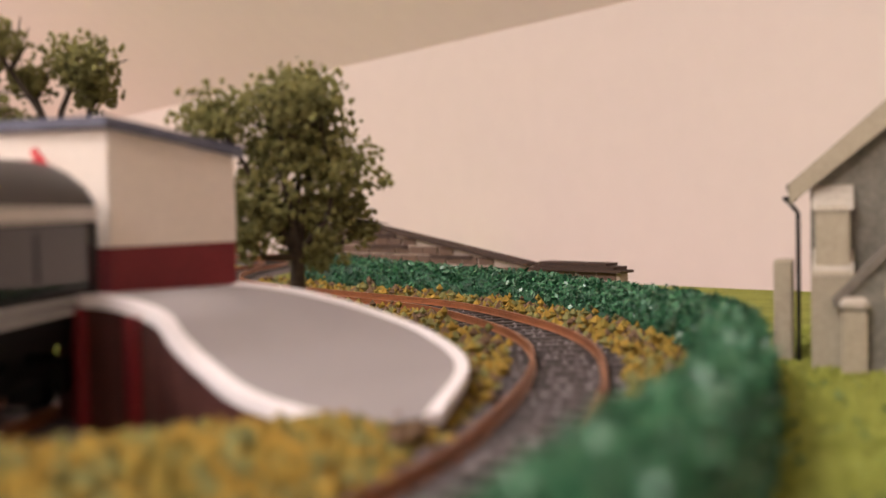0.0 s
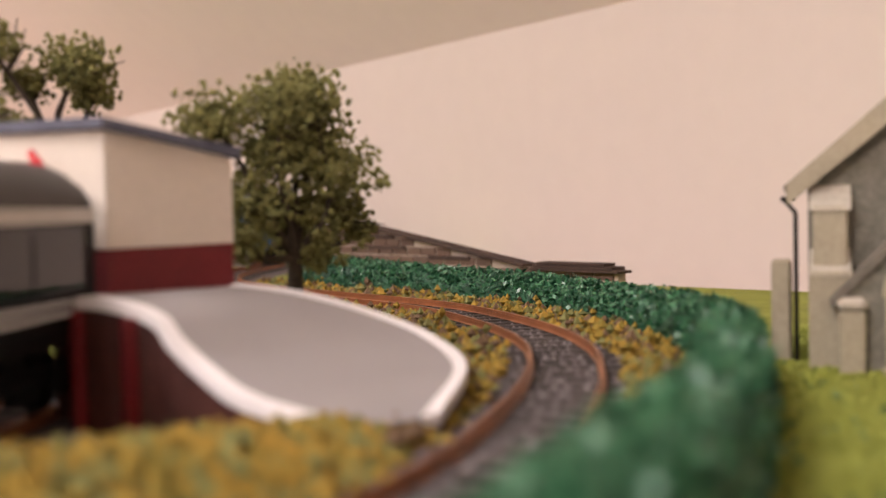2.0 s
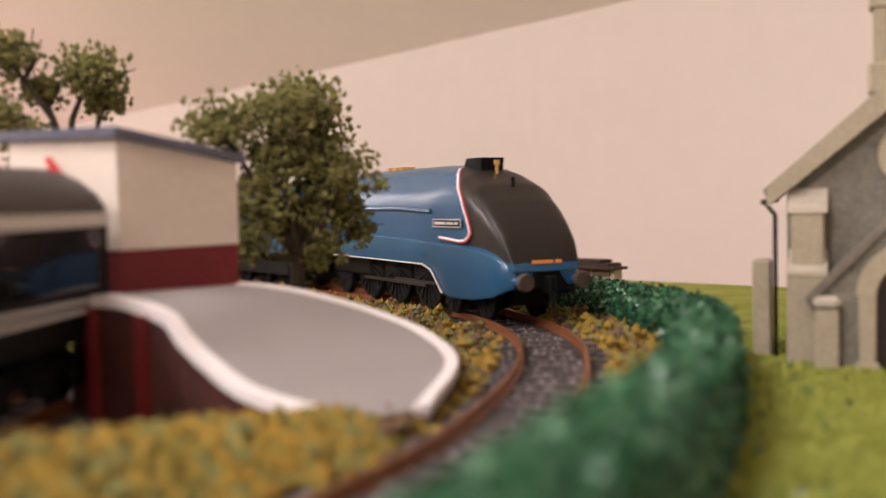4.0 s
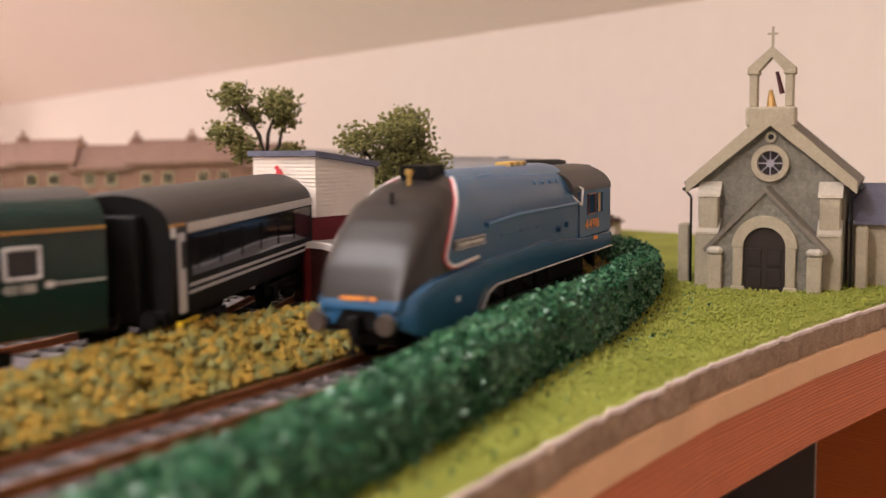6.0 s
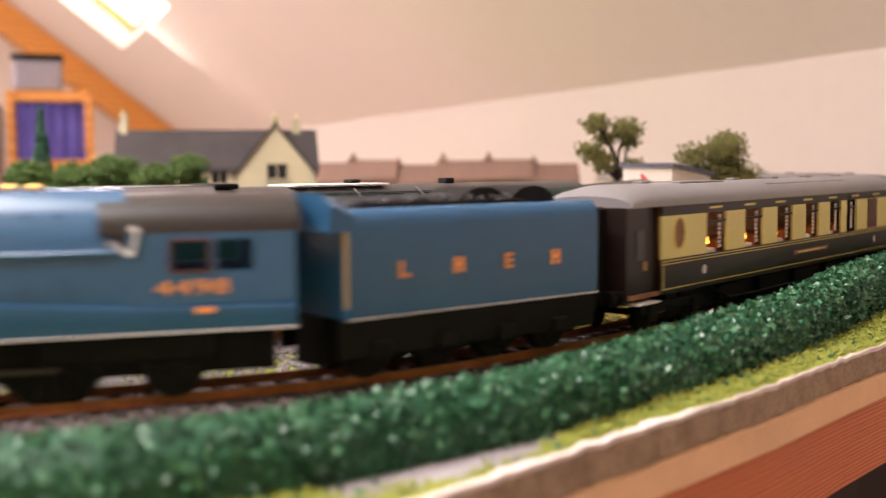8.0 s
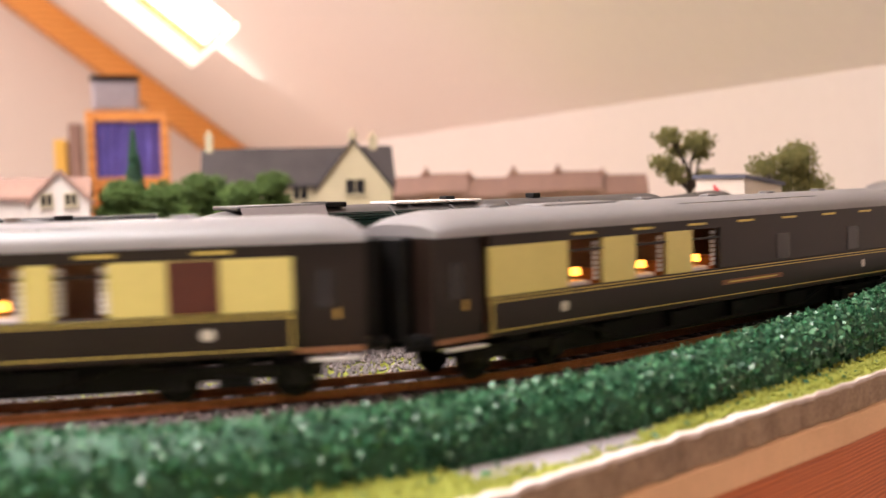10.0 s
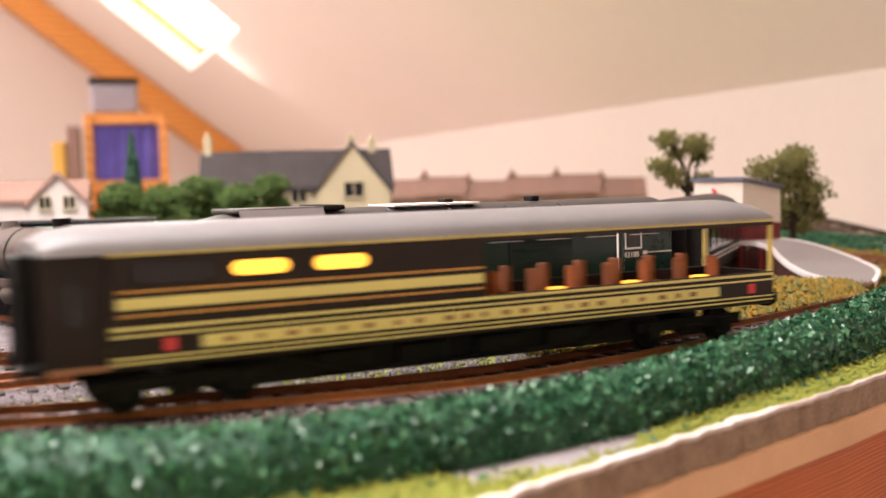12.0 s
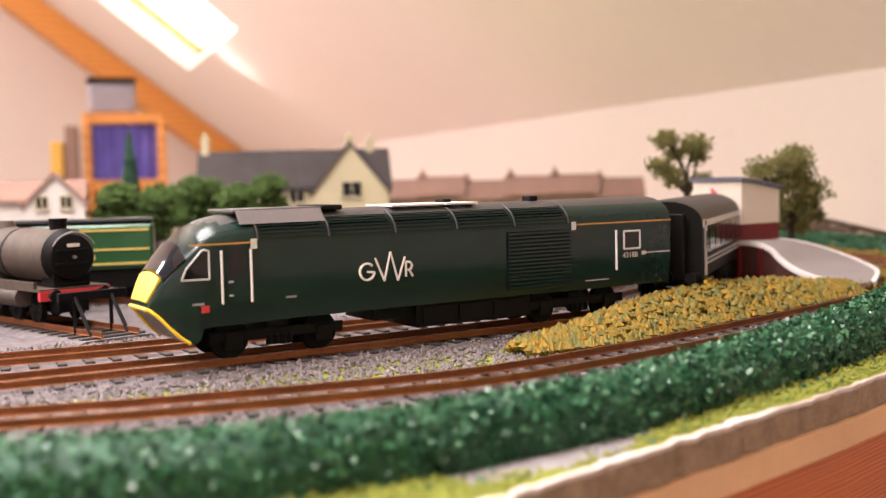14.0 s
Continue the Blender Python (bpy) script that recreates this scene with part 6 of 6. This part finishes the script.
    gb = [(c - 0.0100, bz + 0.0243), (c + 0.0100, bz + 0.0243), (c + 0.0100, bz + 0.0254), (c, bz + 0.0344), (c - 0.0100, bz + 0.0254)]
    inn = [(c - 0.0055, bz + 0.0237), (c, bz + 0.0297), (c + 0.0055, bz + 0.0237)]
    part("gable_cap", Shape().loft([[(x, yy, z) for x, z in [gb[0], inn[0], inn[1], inn[2], gb[1], gb[2], gb[3], gb[4]]] for yy in (-0.0034, 0.0044)]), DRESSED, t)
    cr = Shape().box(c - 0.0005, c + 0.0005, -0.0003, 0.0007, bz + 0.0340, bz + 0.0430).box(c - 0.0022, c + 0.0022, -0.0003, 0.0007, bz + 0.0396, bz + 0.0404)
    part("cross", cr, DRESSED, t, "small stone cross")
    fig = Shape().tube((c, 0, bz + 0.0086), (c - 0.0004, 0, bz + 0.0133), 0.0022, 0.0014, 9).tube((c - 0.0004, 0, bz + 0.0133), (c - 0.0004, 0, bz + 0.0159), 0.0012, 0.0008, 8)
    part("bell", fig, BRONZE, t, "small gilt bell")
    part("bell_rope", Shape().tube((c + 0.0020, 0, bz + 0.0237), (c + 0.0044, 0, bz + 0.0142), 0.0008, 0.0012, 6), WHEELRED, t)

    # lean-to aisle with a slate roof on the far side
    aisle = part("side_aisle", Shape().box(W - 0.003, W + 0.050, 0.014, 0.050, 0.0, 0.0285), DRESSED, t, "pale stone side aisle")
    rr = [[(x, 0.010, 0.0275), (x, 0.032, 0.0430), (x, 0.054, 0.0275), (x, 0.054, 0.0290), (x, 0.032, 0.0448), (x, 0.010, 0.0290)] for x in (W - 0.003, W + 0.052)]
    part("aisle_roof", Shape().loft(rr), SLATE, aisle, "dark slate aisle roof")

church()


# ---- low-relief brick wall at the far bend ----
def brick_wall():
    t = thing("brick_wall", "low ruined brown brick wall with dark timber capping", "wall")
    A, B = np.array((0.7266, 0.4997)), np.array((0.6891, 0.1608))
    D = np.linalg.norm(B - A)
    d = (B - A) / D
    t.matrix_basis = Matrix(((d[0], -d[1], 0, A[0]), (d[1], d[0], 0, A[1]), (0, 0, 1, 0), (0, 0, 0, 1)))
    tops = [(0.082, 0.0246), (0.135, 0.0275), (0.282, 0.0050), (D, 0.0048)]
    ztop = lambda u: float(np.interp(u, [a for a, _ in tops], [b for _, b in tops]))
    out = [(0.082, -0.0057)] + [(D, -0.0057)] + [(u, z) for u, z in reversed(tops)]
    part("backing", Shape().loft([[(u, 0.0, z) for u, z in out], [(u, 0.006, z) for u, z in out]]), MORTAR, t, "pale mortar")
    bw, bh = 0.0128, 0.0050
    me = Shape().box(0.0005, bw - 0.0005, -0.0009, 0.0, 0.0004, bh - 0.0004, 0.0002).mesh("brick", BRICK)
    rng = np.random.default_rng(71)
    for r in range(7):
        z = -0.0056 + r * bh
        u = -(r % 2) * bw / 2
        while u < D - bw:
            if u >= 0.082 and min(ztop(u), ztop(u + bw)) > z + bh * 0.6:
                part("brick", me, None, t, at=Matrix.Translation((u, rng.uniform(-0.0002, 0.0003), z)))
            u += bw
    for u0, u1, k in ((0.135, 0.282, 0.0), (0.082, 0.135, 0.0)):
        q = [[(u, -0.004, ztop(u)), (u, -0.004, ztop(u) + 0.0018), (u, 0.007, ztop(u) + 0.0018), (u, 0.007, ztop(u))] for u in (u0, u1)]
        part("capping", Shape().loft(q), BEAM, t, "dark timber capping")
    q = Shape().box(0.288, D - 0.001, -0.0035, 0.007, 0.0050, 0.0066, 0.0002)
    q.box(0.291, D - 0.006, -0.0030, 0.006, 0.0068, 0.0082, 0.0002).box(0.284, D + 0.003, -0.004, 0.007, 0.0036, 0.0049, 0.0002)
    part("capping", q, BEAM, t)
    for u, z in ((0.150, 0.0125), (0.205, 0.0075), (0.140, 0.0190)):
        part("lintel", Shape().box(u, u + 0.034, -0.0016, 0.0, z, z + 0.0022, 0.0002), BEAM, t)


brick_wall()


# ---- background of the layout ----
def local(p, q, z=0.0):
    d = (Vector(q) - Vector(p)).normalized()
    return Matrix(((d.x, -d.y, 0, p[0]), (d.y, d.x, 0, p[1]), (0, 0, 1, z), (0, 0, 0, 1)))


def house(name, label, at, L, D, eave, ridge, wall, roof, cross=None, chimneys=(), windows=()):
    """Ridge along x; cross: x place and width of a front gable wing."""
    t = thing(name, label, "house", at=at)
    part("wall", Shape().box(0, L, 0, D, 0, eave), wall, t)
    g = [(0, eave), (D, eave), (D / 2, ridge)]
    part("gable", Shape().loft([[(x, y, z) for y, z in g] for x in (0.0, L)]), wall, t)
    for y0, y1 in ((-0.004, D / 2), (D + 0.004, D / 2)):
        q = [[(x, y0, eave - 0.003), (x, y1, ridge), (x, y1, ridge + 0.003), (x, y0, eave)] for x in (-0.003, L + 0.003)]
        part("roof", Shape().loft(q), roof, t)
    if cross:
        cx, cw, cd, ch = cross
        gg = [(cx, 0), (cx + cw, 0), (cx + cw, eave * 0.92), (cx + cw / 2, ch), (cx, eave * 0.92)]
        wing = part("front_wing", Shape().loft([[(x, -cd, z) for x, z in gg], [(x, D / 2, z) for x, z in gg]]), wall, t, "buff rendered gable")
        for sg in (0, 1):
            e = cx - 0.003 if sg == 0 else cx + cw + 0.003
            q = [[(e, yy, eave * 0.92 - 0.003), (cx + cw / 2, yy, ch), (cx + cw / 2, yy, ch + 0.003), (e, yy, eave * 0.92)] for yy in (-cd - 0.003, D / 2)]
            part("wing_roof", Shape().loft(q), roof, wing)
    for x, y, h in chimneys:
        cst = Shape().box(x - 0.0035, x + 0.0035, y - 0.0035, y + 0.0035, eave, h, 0.0003).box(x - 0.0045, x + 0.0045, y - 0.0045, y + 0.0045, h, h + 0.002)
        cst.tube((x, y, h + 0.002), (x, y, h + 0.007), 0.0018, 0.0014, 8)
        part("chimney", cst, wall, t)
    for x, y, z, w, h in windows:
        wd = part("window", Shape().box(x, x + w, y - 0.001, y, z, z + h), DARKGLASS, t)
        part("window_frame", Shape().line([(x, y - 0.0012, z), (x + w, y - 0.0012, z), (x + w, y - 0.0012, z + h), (x, y - 0.0012, z + h), (x, y - 0.0012, z)], 0.0006)
             .line([(x + w / 2, y - 0.0012, z), (x + w / 2, y - 0.0012, z + h)], 0.0005), BUFF, wd)
        part("sill", Shape().box(x - 0.001, x + w + 0.001, y - 0.002, y, z - 0.0015, z), DRESSED, wd)
    return t


house("cottage", "buff rendered cottage with dark slate roof and chimneys", local((0.237, 0.598), (0.395, 0.525), -0.0056), 0.172, 0.060, 0.062, 0.094, BUFF, DSLATE,
      cross=(0.102, 0.068, 0.012, 0.100), chimneys=((0.004, 0.030, 0.108), (0.137, 0.012, 0.106), (0.157, 0.030, 0.104)),
      windows=((0.128, -0.012, 0.052, 0.018, 0.014), (0.080, 0.0, 0.048, 0.014, 0.012), (0.020, 0.0, 0.030, 0.012, 0.014)))
house("small_station_building", "low building with pale blue gable and brown roof", local((0.020, 0.560), (0.116, 0.531), -0.0056), 0.10, 0.05, 0.058, 0.070, PALE, TERRACEROOF,
      cross=(0.058, 0.044, 0.010, 0.076), windows=((0.066, -0.010, 0.050, 0.009, 0.010), (0.084, -0.010, 0.050, 0.009, 0.010)))


def terrace():
    a, b = Vector((0.455, 0.668)), Vector((0.720, 0.466))
    step = (b - a) / 7
    for k in range(6):
        p = a + step * k
        h = 0.060 + 0.003 * math.sin(k * 2.2)
        m = local((p.x, p.y), (b.x, b.y), -0.0056)
        ob = house("terrace_house", "blurred brick terrace house with rust-brown roof", m, step.length, 0.045, h - 0.012, h + 0.004, RUST, TERRACEROOF, chimneys=((0.004, 0.022, h + 0.008),),
                   windows=((0.010, 0.0, 0.030, 0.008, 0.010), (0.028, 0.0, 0.030, 0.008, 0.010)))
        tagged(ob, group="row of terrace houses")


terrace()

for bx, by, bh, br in ((0.150, 0.560, 0.074, 0.022), (0.183, 0.556, 0.070, 0.024), (0.212, 0.543, 0.078, 0.026), (0.240, 0.523, 0.070, 0.022), (0.264, 0.512, 0.080, 0.020)):
    tree("garden_tree", "rounded green garden tree in front of the cottage", (bx, by, -0.0056), bh, br,
         [(-0.4, 0, 0.55, 0.6), (0.4, 0.1, 0.6, 0.6), (0, -0.2, 0.8, 0.62), (0.1, 0.2, 0.4, 0.55), (-0.3, -0.3, 0.75, 0.5), (0.45, -0.2, 0.82, 0.42)], 800, FOLIAGE2, int(bx * 1000), low=0.25, leaf=(0.0009, 0.0024))


def conifer():
    t = thing("conifer", "small dark conical fir tree", "tree", at=Matrix.Translation((0.172, 0.590, -0.0056)))
    part("trunk", Shape().tube((0, 0, -0.001), (0, 0, 0.10), 0.002, 0.0006, 8), BARK, t)
    rng = np.random.default_rng(77)
    pts = []
    for _ in range(1500):
        z = rng.uniform(0.03, 0.112)
        r = (0.116 - z) * 0.16 * rng.uniform(0.2, 1.0)
        a = rng.uniform(0, 6.28)
        pts.append((r * math.cos(a), r * math.sin(a), z))
    c = scatter("crown", pts, (0.001, 0.0022), LEAF, "dark needles", "", False, 78)
    del c["kind"]
    c.parent = t


conifer()


def parked_steam(way, s, kind):
    p, d = way.at(s)
    at = Matrix.Translation((p[0], p[1], 0)) @ Matrix.Rotation(math.atan2(d[1], d[0]), 4, "Z")
    if kind == "front":
        t = thing("parked_locomotive", "weathered black-fronted steam locomotive at a buffer stop", "steam locomotive", at=at)
        part("boiler", Shape().tube((-0.145, 0, 0.0295), (-0.004, 0, 0.0295), 0.0125, 0.0125, 24), WEATHERED, t, smooth=40)
        part("smokebox_door", Shape().tube((-0.004, 0, 0.0295), (0.0005, 0, 0.0295), 0.0127, 0.0100, 24).tube((0.0005, 0, 0.0295), (0.0015, 0, 0.0295), 0.0100, 0.0040, 24), BLACK, t, "black smokebox door", smooth=30)
        for z in (0.0265, 0.0325):
            part("door_hinge", Shape().box(0.0008, 0.0021, -0.0085, 0.0070, z - 0.0006, z + 0.0006, 0.0002), BLACK, t)
        part("door_dart", Shape().tube((0.0012, 0, 0.0295), (0.0034, 0, 0.0295), 0.0009, 0.0007, 8), STEEL, t)
        part("handrail", Shape().line([(0.0022, 0.0112 * math.cos(a), 0.0295 + 0.0112 * math.sin(a)) for a in np.linspace(0.5, 2.64, 9)], 0.0003), STEEL, t)
        for y in (-0.0135, 0.0135):
            part("cylinder", Shape().tube((-0.040, y, 0.0115), (-0.020, y, 0.0115), 0.0044, 0.0044, 14), WEATHERED, t, smooth=40)
            part("valve_gear", Shape().line([(-0.105, y * 1.12, 0.0120), (-0.040, y * 1.12, 0.0118)], 0.0008).line([(-0.080, y * 1.12, 0.0125), (-0.072, y * 1.12, 0.0190)], 0.0006), DARKSTEEL, t)
        part("dome", Shape().tube((-0.065, 0, 0.0405), (-0.065, 0, 0.0450), 0.0052, 0.0034, 14), WEATHERED, t, smooth=40)
        part("boiler_band", Shape().tube((-0.046, 0, 0.0295), (-0.0445, 0, 0.0295), 0.0128, 0.0128, 24), BLACK, t)
        part("number_plate", Shape().box(0.0012, 0.0020, -0.0028, 0.0028, 0.0340, 0.0355), PALE, t)
        part("running_plate", Shape().box(-0.150, 0.002, -0.0165, 0.0165, 0.0150, 0.0162).box(-0.150, -0.004, -0.0165, -0.0150, 0.0162, 0.0190), WEATHERED, t)
        part("frame", Shape().box(-0.150, 0.000, -0.0070, 0.0070, 0.0050, 0.0180), BLACK, t)
        part("saddle", Shape().box(-0.012, -0.001, -0.0085, 0.0085, 0.0150, 0.0220), BLACK, t)
        part("chimney", Shape().tube((-0.012, 0, 0.041), (-0.012, 0, 0.0465), 0.0036, 0.0042, 14), BLACK, t)
        part("buffer_beam", Shape().box(0.0, 0.0022, -0.0165, 0.0165, 0.0110, 0.0155), REDDOT, t, "red buffer beam")
        for y in (-0.0115, 0.0115):
            part("buffer", Shape().tube((0.002, y, 0.0133), (0.007, y, 0.0133), 0.0014, 0.0028, 14), BLACK, t)
        for x in (-0.016, -0.036):
            wheel_set(x, 0.0064, t, 10)
        for x in (-0.060, -0.084, -0.108):
            wheel_set(x, 0.0120, t, 14)
        part("cab", Shape().box(-0.168, -0.145, -0.0165, 0.0165, 0.0150, 0.0470, 0.002), WEATHERED, t)
        st = thing("buffer_stop", "black timber buffer stop with sloping struts", "buffer stop", at=at @ Matrix.Translation((0.016, 0, 0)))
        part("beam", Shape().box(0.0, 0.0022, -0.0160, 0.0160, 0.0115, 0.0155, 0.0003), BLACK, st)
        for y in (-0.0085, 0.0085):
            part("strut", Shape().line([(0.001, y, -0.0040), (0.001, y, 0.0150)], 0.0009).line([(0.001, y, 0.0140), (0.016, y, -0.0040)], 0.0009), BLACK, st)
    else:
        t = thing("green_locomotive", "malachite-green steam locomotive and tender with yellow lining", "steam locomotive", at=at)
        for x0, x1, zt, nm in ((-0.092, 0.0, 0.0400, "tender"), (-0.260, -0.100, 0.0455, "casing")):
            b = part(nm, Shape().box(x0, x1, -0.0165, 0.0165, 0.0160, zt, 0.0014), LGREEN, t)
            for z in (0.0185, 0.0262, zt - 0.0035):
                part("yellow_line", Shape().box(x0 + 0.002, x1 - 0.002, -0.0170, -0.0166, z, z + 0.0011), LINING, b)
            part("roof", Shape().box(x0, x1, -0.0125, 0.0125, zt, zt + 0.003, 0.001), WEATHERED if nm == "casing" else BLACK, b)
        part("lettering_bar", Shape().box(-0.060, -0.030, -0.0171, -0.0166, 0.0215, 0.0240), LINING, t, "unreadable yellow lettering")
        part("cab_end", Shape().box(-0.1003, -0.094, -0.0165, 0.0165, 0.0160, 0.0480, 0.001), BLACK, t)
        part("frame", Shape().box(-0.26, 0.0, -0.0140, 0.0140, 0.0060, 0.0160), BLACK, t)
        for x in (-0.012, -0.034, -0.058, -0.080, -0.13, -0.155, -0.18, -0.215, -0.24):
            wheel_set(x, 0.0085, t, 0)


parked_steam(SIDING_A, float(np.interp(0.0140, SIDING_A.c[:, 0], SIDING_A.s)), "front")
parked_steam(SIDING_B, float(np.interp(0.082, SIDING_B.c[:, 0], SIDING_B.s)), "tender")


def shelf_unit():
    m = Matrix.Translation((0.512, 1.768, 0)) @ Matrix.Rotation(radians(-16), 4, "Z")
    t = thing("pine_shelf_unit", "orange pine shelf unit with a blue cloth front", "shelf unit", at=m)
    for x in (-0.078, 0.062):
        part("side", Shape().box(x, x + 0.016, -0.01, 0.16, -0.9, 0.205, 0.002), PINE, t)
    for z in (0.185, 0.055, -0.12, -0.5):
        part("shelf", Shape().box(-0.062, 0.062, -0.008, 0.16, z, z + 0.020, 0.002), PINE, t)
    rr = [[(x, 0.004 + 0.004 * math.sin(x * 260), z) for x in np.linspace(-0.061, 0.061, 30)] for z in (0.076, 0.184)]
    part("cloth_front", Shape().loft(rr, closed=False, ends=False), BLUECLOTH, t, "blue-violet cloth panel", smooth=60)
    part("back", Shape().box(-0.062, 0.062, 0.150, 0.160, -0.9, 0.20), PINE, t)
    b = thing("grey_box", "grey plastic box on the shelf unit", "box", at=m @ Matrix.Translation((-0.02, 0.06, 0.2052)))
    part("case", Shape().box(-0.045, 0.045, -0.05, 0.05, 0.0, 0.060, 0.006), GREYPLASTIC, b)
    part("lid", Shape().box(-0.047, 0.047, -0.052, 0.052, 0.060, 0.070, 0.003), BLACK, b)
    for k, (x, h, mat) in enumerate(((-0.125, 0.10, CARD_A), (-0.098, 0.13, TERRACEROOF))):
        c = thing("card_folder", "coloured card folder standing beside the shelf unit", "folder", at=m @ Matrix.Translation((x, 0.03, -0.9)))
        part("cover", Shape().box(-0.011, 0.011, -0.06, 0.06, 0.0, 0.95 + h, 0.001), mat, c)


shelf_unit()


# ---- what moves ----
# seconds, and the length along the outer track at which the locomotive's front stands
HEAD = [(0.0, 2.15), (2.6, 1.62), (3.0, 1.505), (3.2, 1.444), (3.6, 1.338), (4.2, 1.238), (5.0, 1.136), (5.8, 1.038), (6.0, 1.004), (6.2, 0.966), (6.5, 0.907), (7.0, 0.797), (7.5, 0.699), (8.3, 0.531),
        (9.0, 0.386), (9.2, 0.346), (10.4, 0.108), (11.3, -0.064), (11.6, -0.126), (12.2, -0.251), (12.5, -0.307), (13.2, -0.450), (14.0, -0.612)]


def head_at(t):
    """Smooth run through HEAD (monotone slopes)."""
    ts, hs = [a for a, _ in HEAD], [b for _, b in HEAD]
    ks = [(hs[i + 1] - hs[i]) / (ts[i + 1] - ts[i]) for i in range(len(ts) - 1)]
    ms = [ks[0]] + [(ks[i] + ks[i + 1]) / 2 for i in range(len(ks) - 1)] + [ks[-1]]
    i = max(0, min(len(ks) - 1, int(np.searchsorted(ts, t, "right")) - 1))
    w = ts[i + 1] - ts[i]
    u = (t - ts[i]) / w
    return ((2 * u ** 3 - 3 * u ** 2 + 1) * hs[i] + (u ** 3 - 2 * u ** 2 + u) * w * ms[i] + (-2 * u ** 3 + 3 * u ** 2) * hs[i + 1] + (u ** 3 - u ** 2) * w * ms[i + 1])


def on_track(front, a, b):
    """Pose of a vehicle whose bogies at a and b behind its front run on the outer track."""
    p, _ = OUTER.at(BASE + front + a)
    q, _ = OUTER.at(BASE + front + b)
    d = (q - p) / np.linalg.norm(q - p)
    o = p - d * a
    return Matrix.Translation((o[0], o[1], 0.0)) @ Matrix.Rotation(math.atan2(d[1], d[0]), 4, "Z")


def motions():
    times = [k / 5 for k in range(71)]
    for ob, lead, a, b in ((LOCO, 0.0, 0.034, 0.135), (TENDER, 0.1835, 0.020, 0.080), (COACH_A, 0.2930, 0.036, 0.246), (COACH_B, 0.5830, 0.036, 0.246), (OBSERVATION, 0.8830, 0.036, 0.214)):
        walk(ob, [(t, on_track(head_at(t) + lead, a, b)) for t in times])
    spin = [k / 15 for k in range(211)]
    for wheels in DRIVERS:
        at = wheels.matrix_basis.translation.copy()
        walk(wheels, [(t, Matrix.Translation(at) @ Matrix.Rotation(head_at(t) / 0.0132, 4, "Y")) for t in spin])


motions()
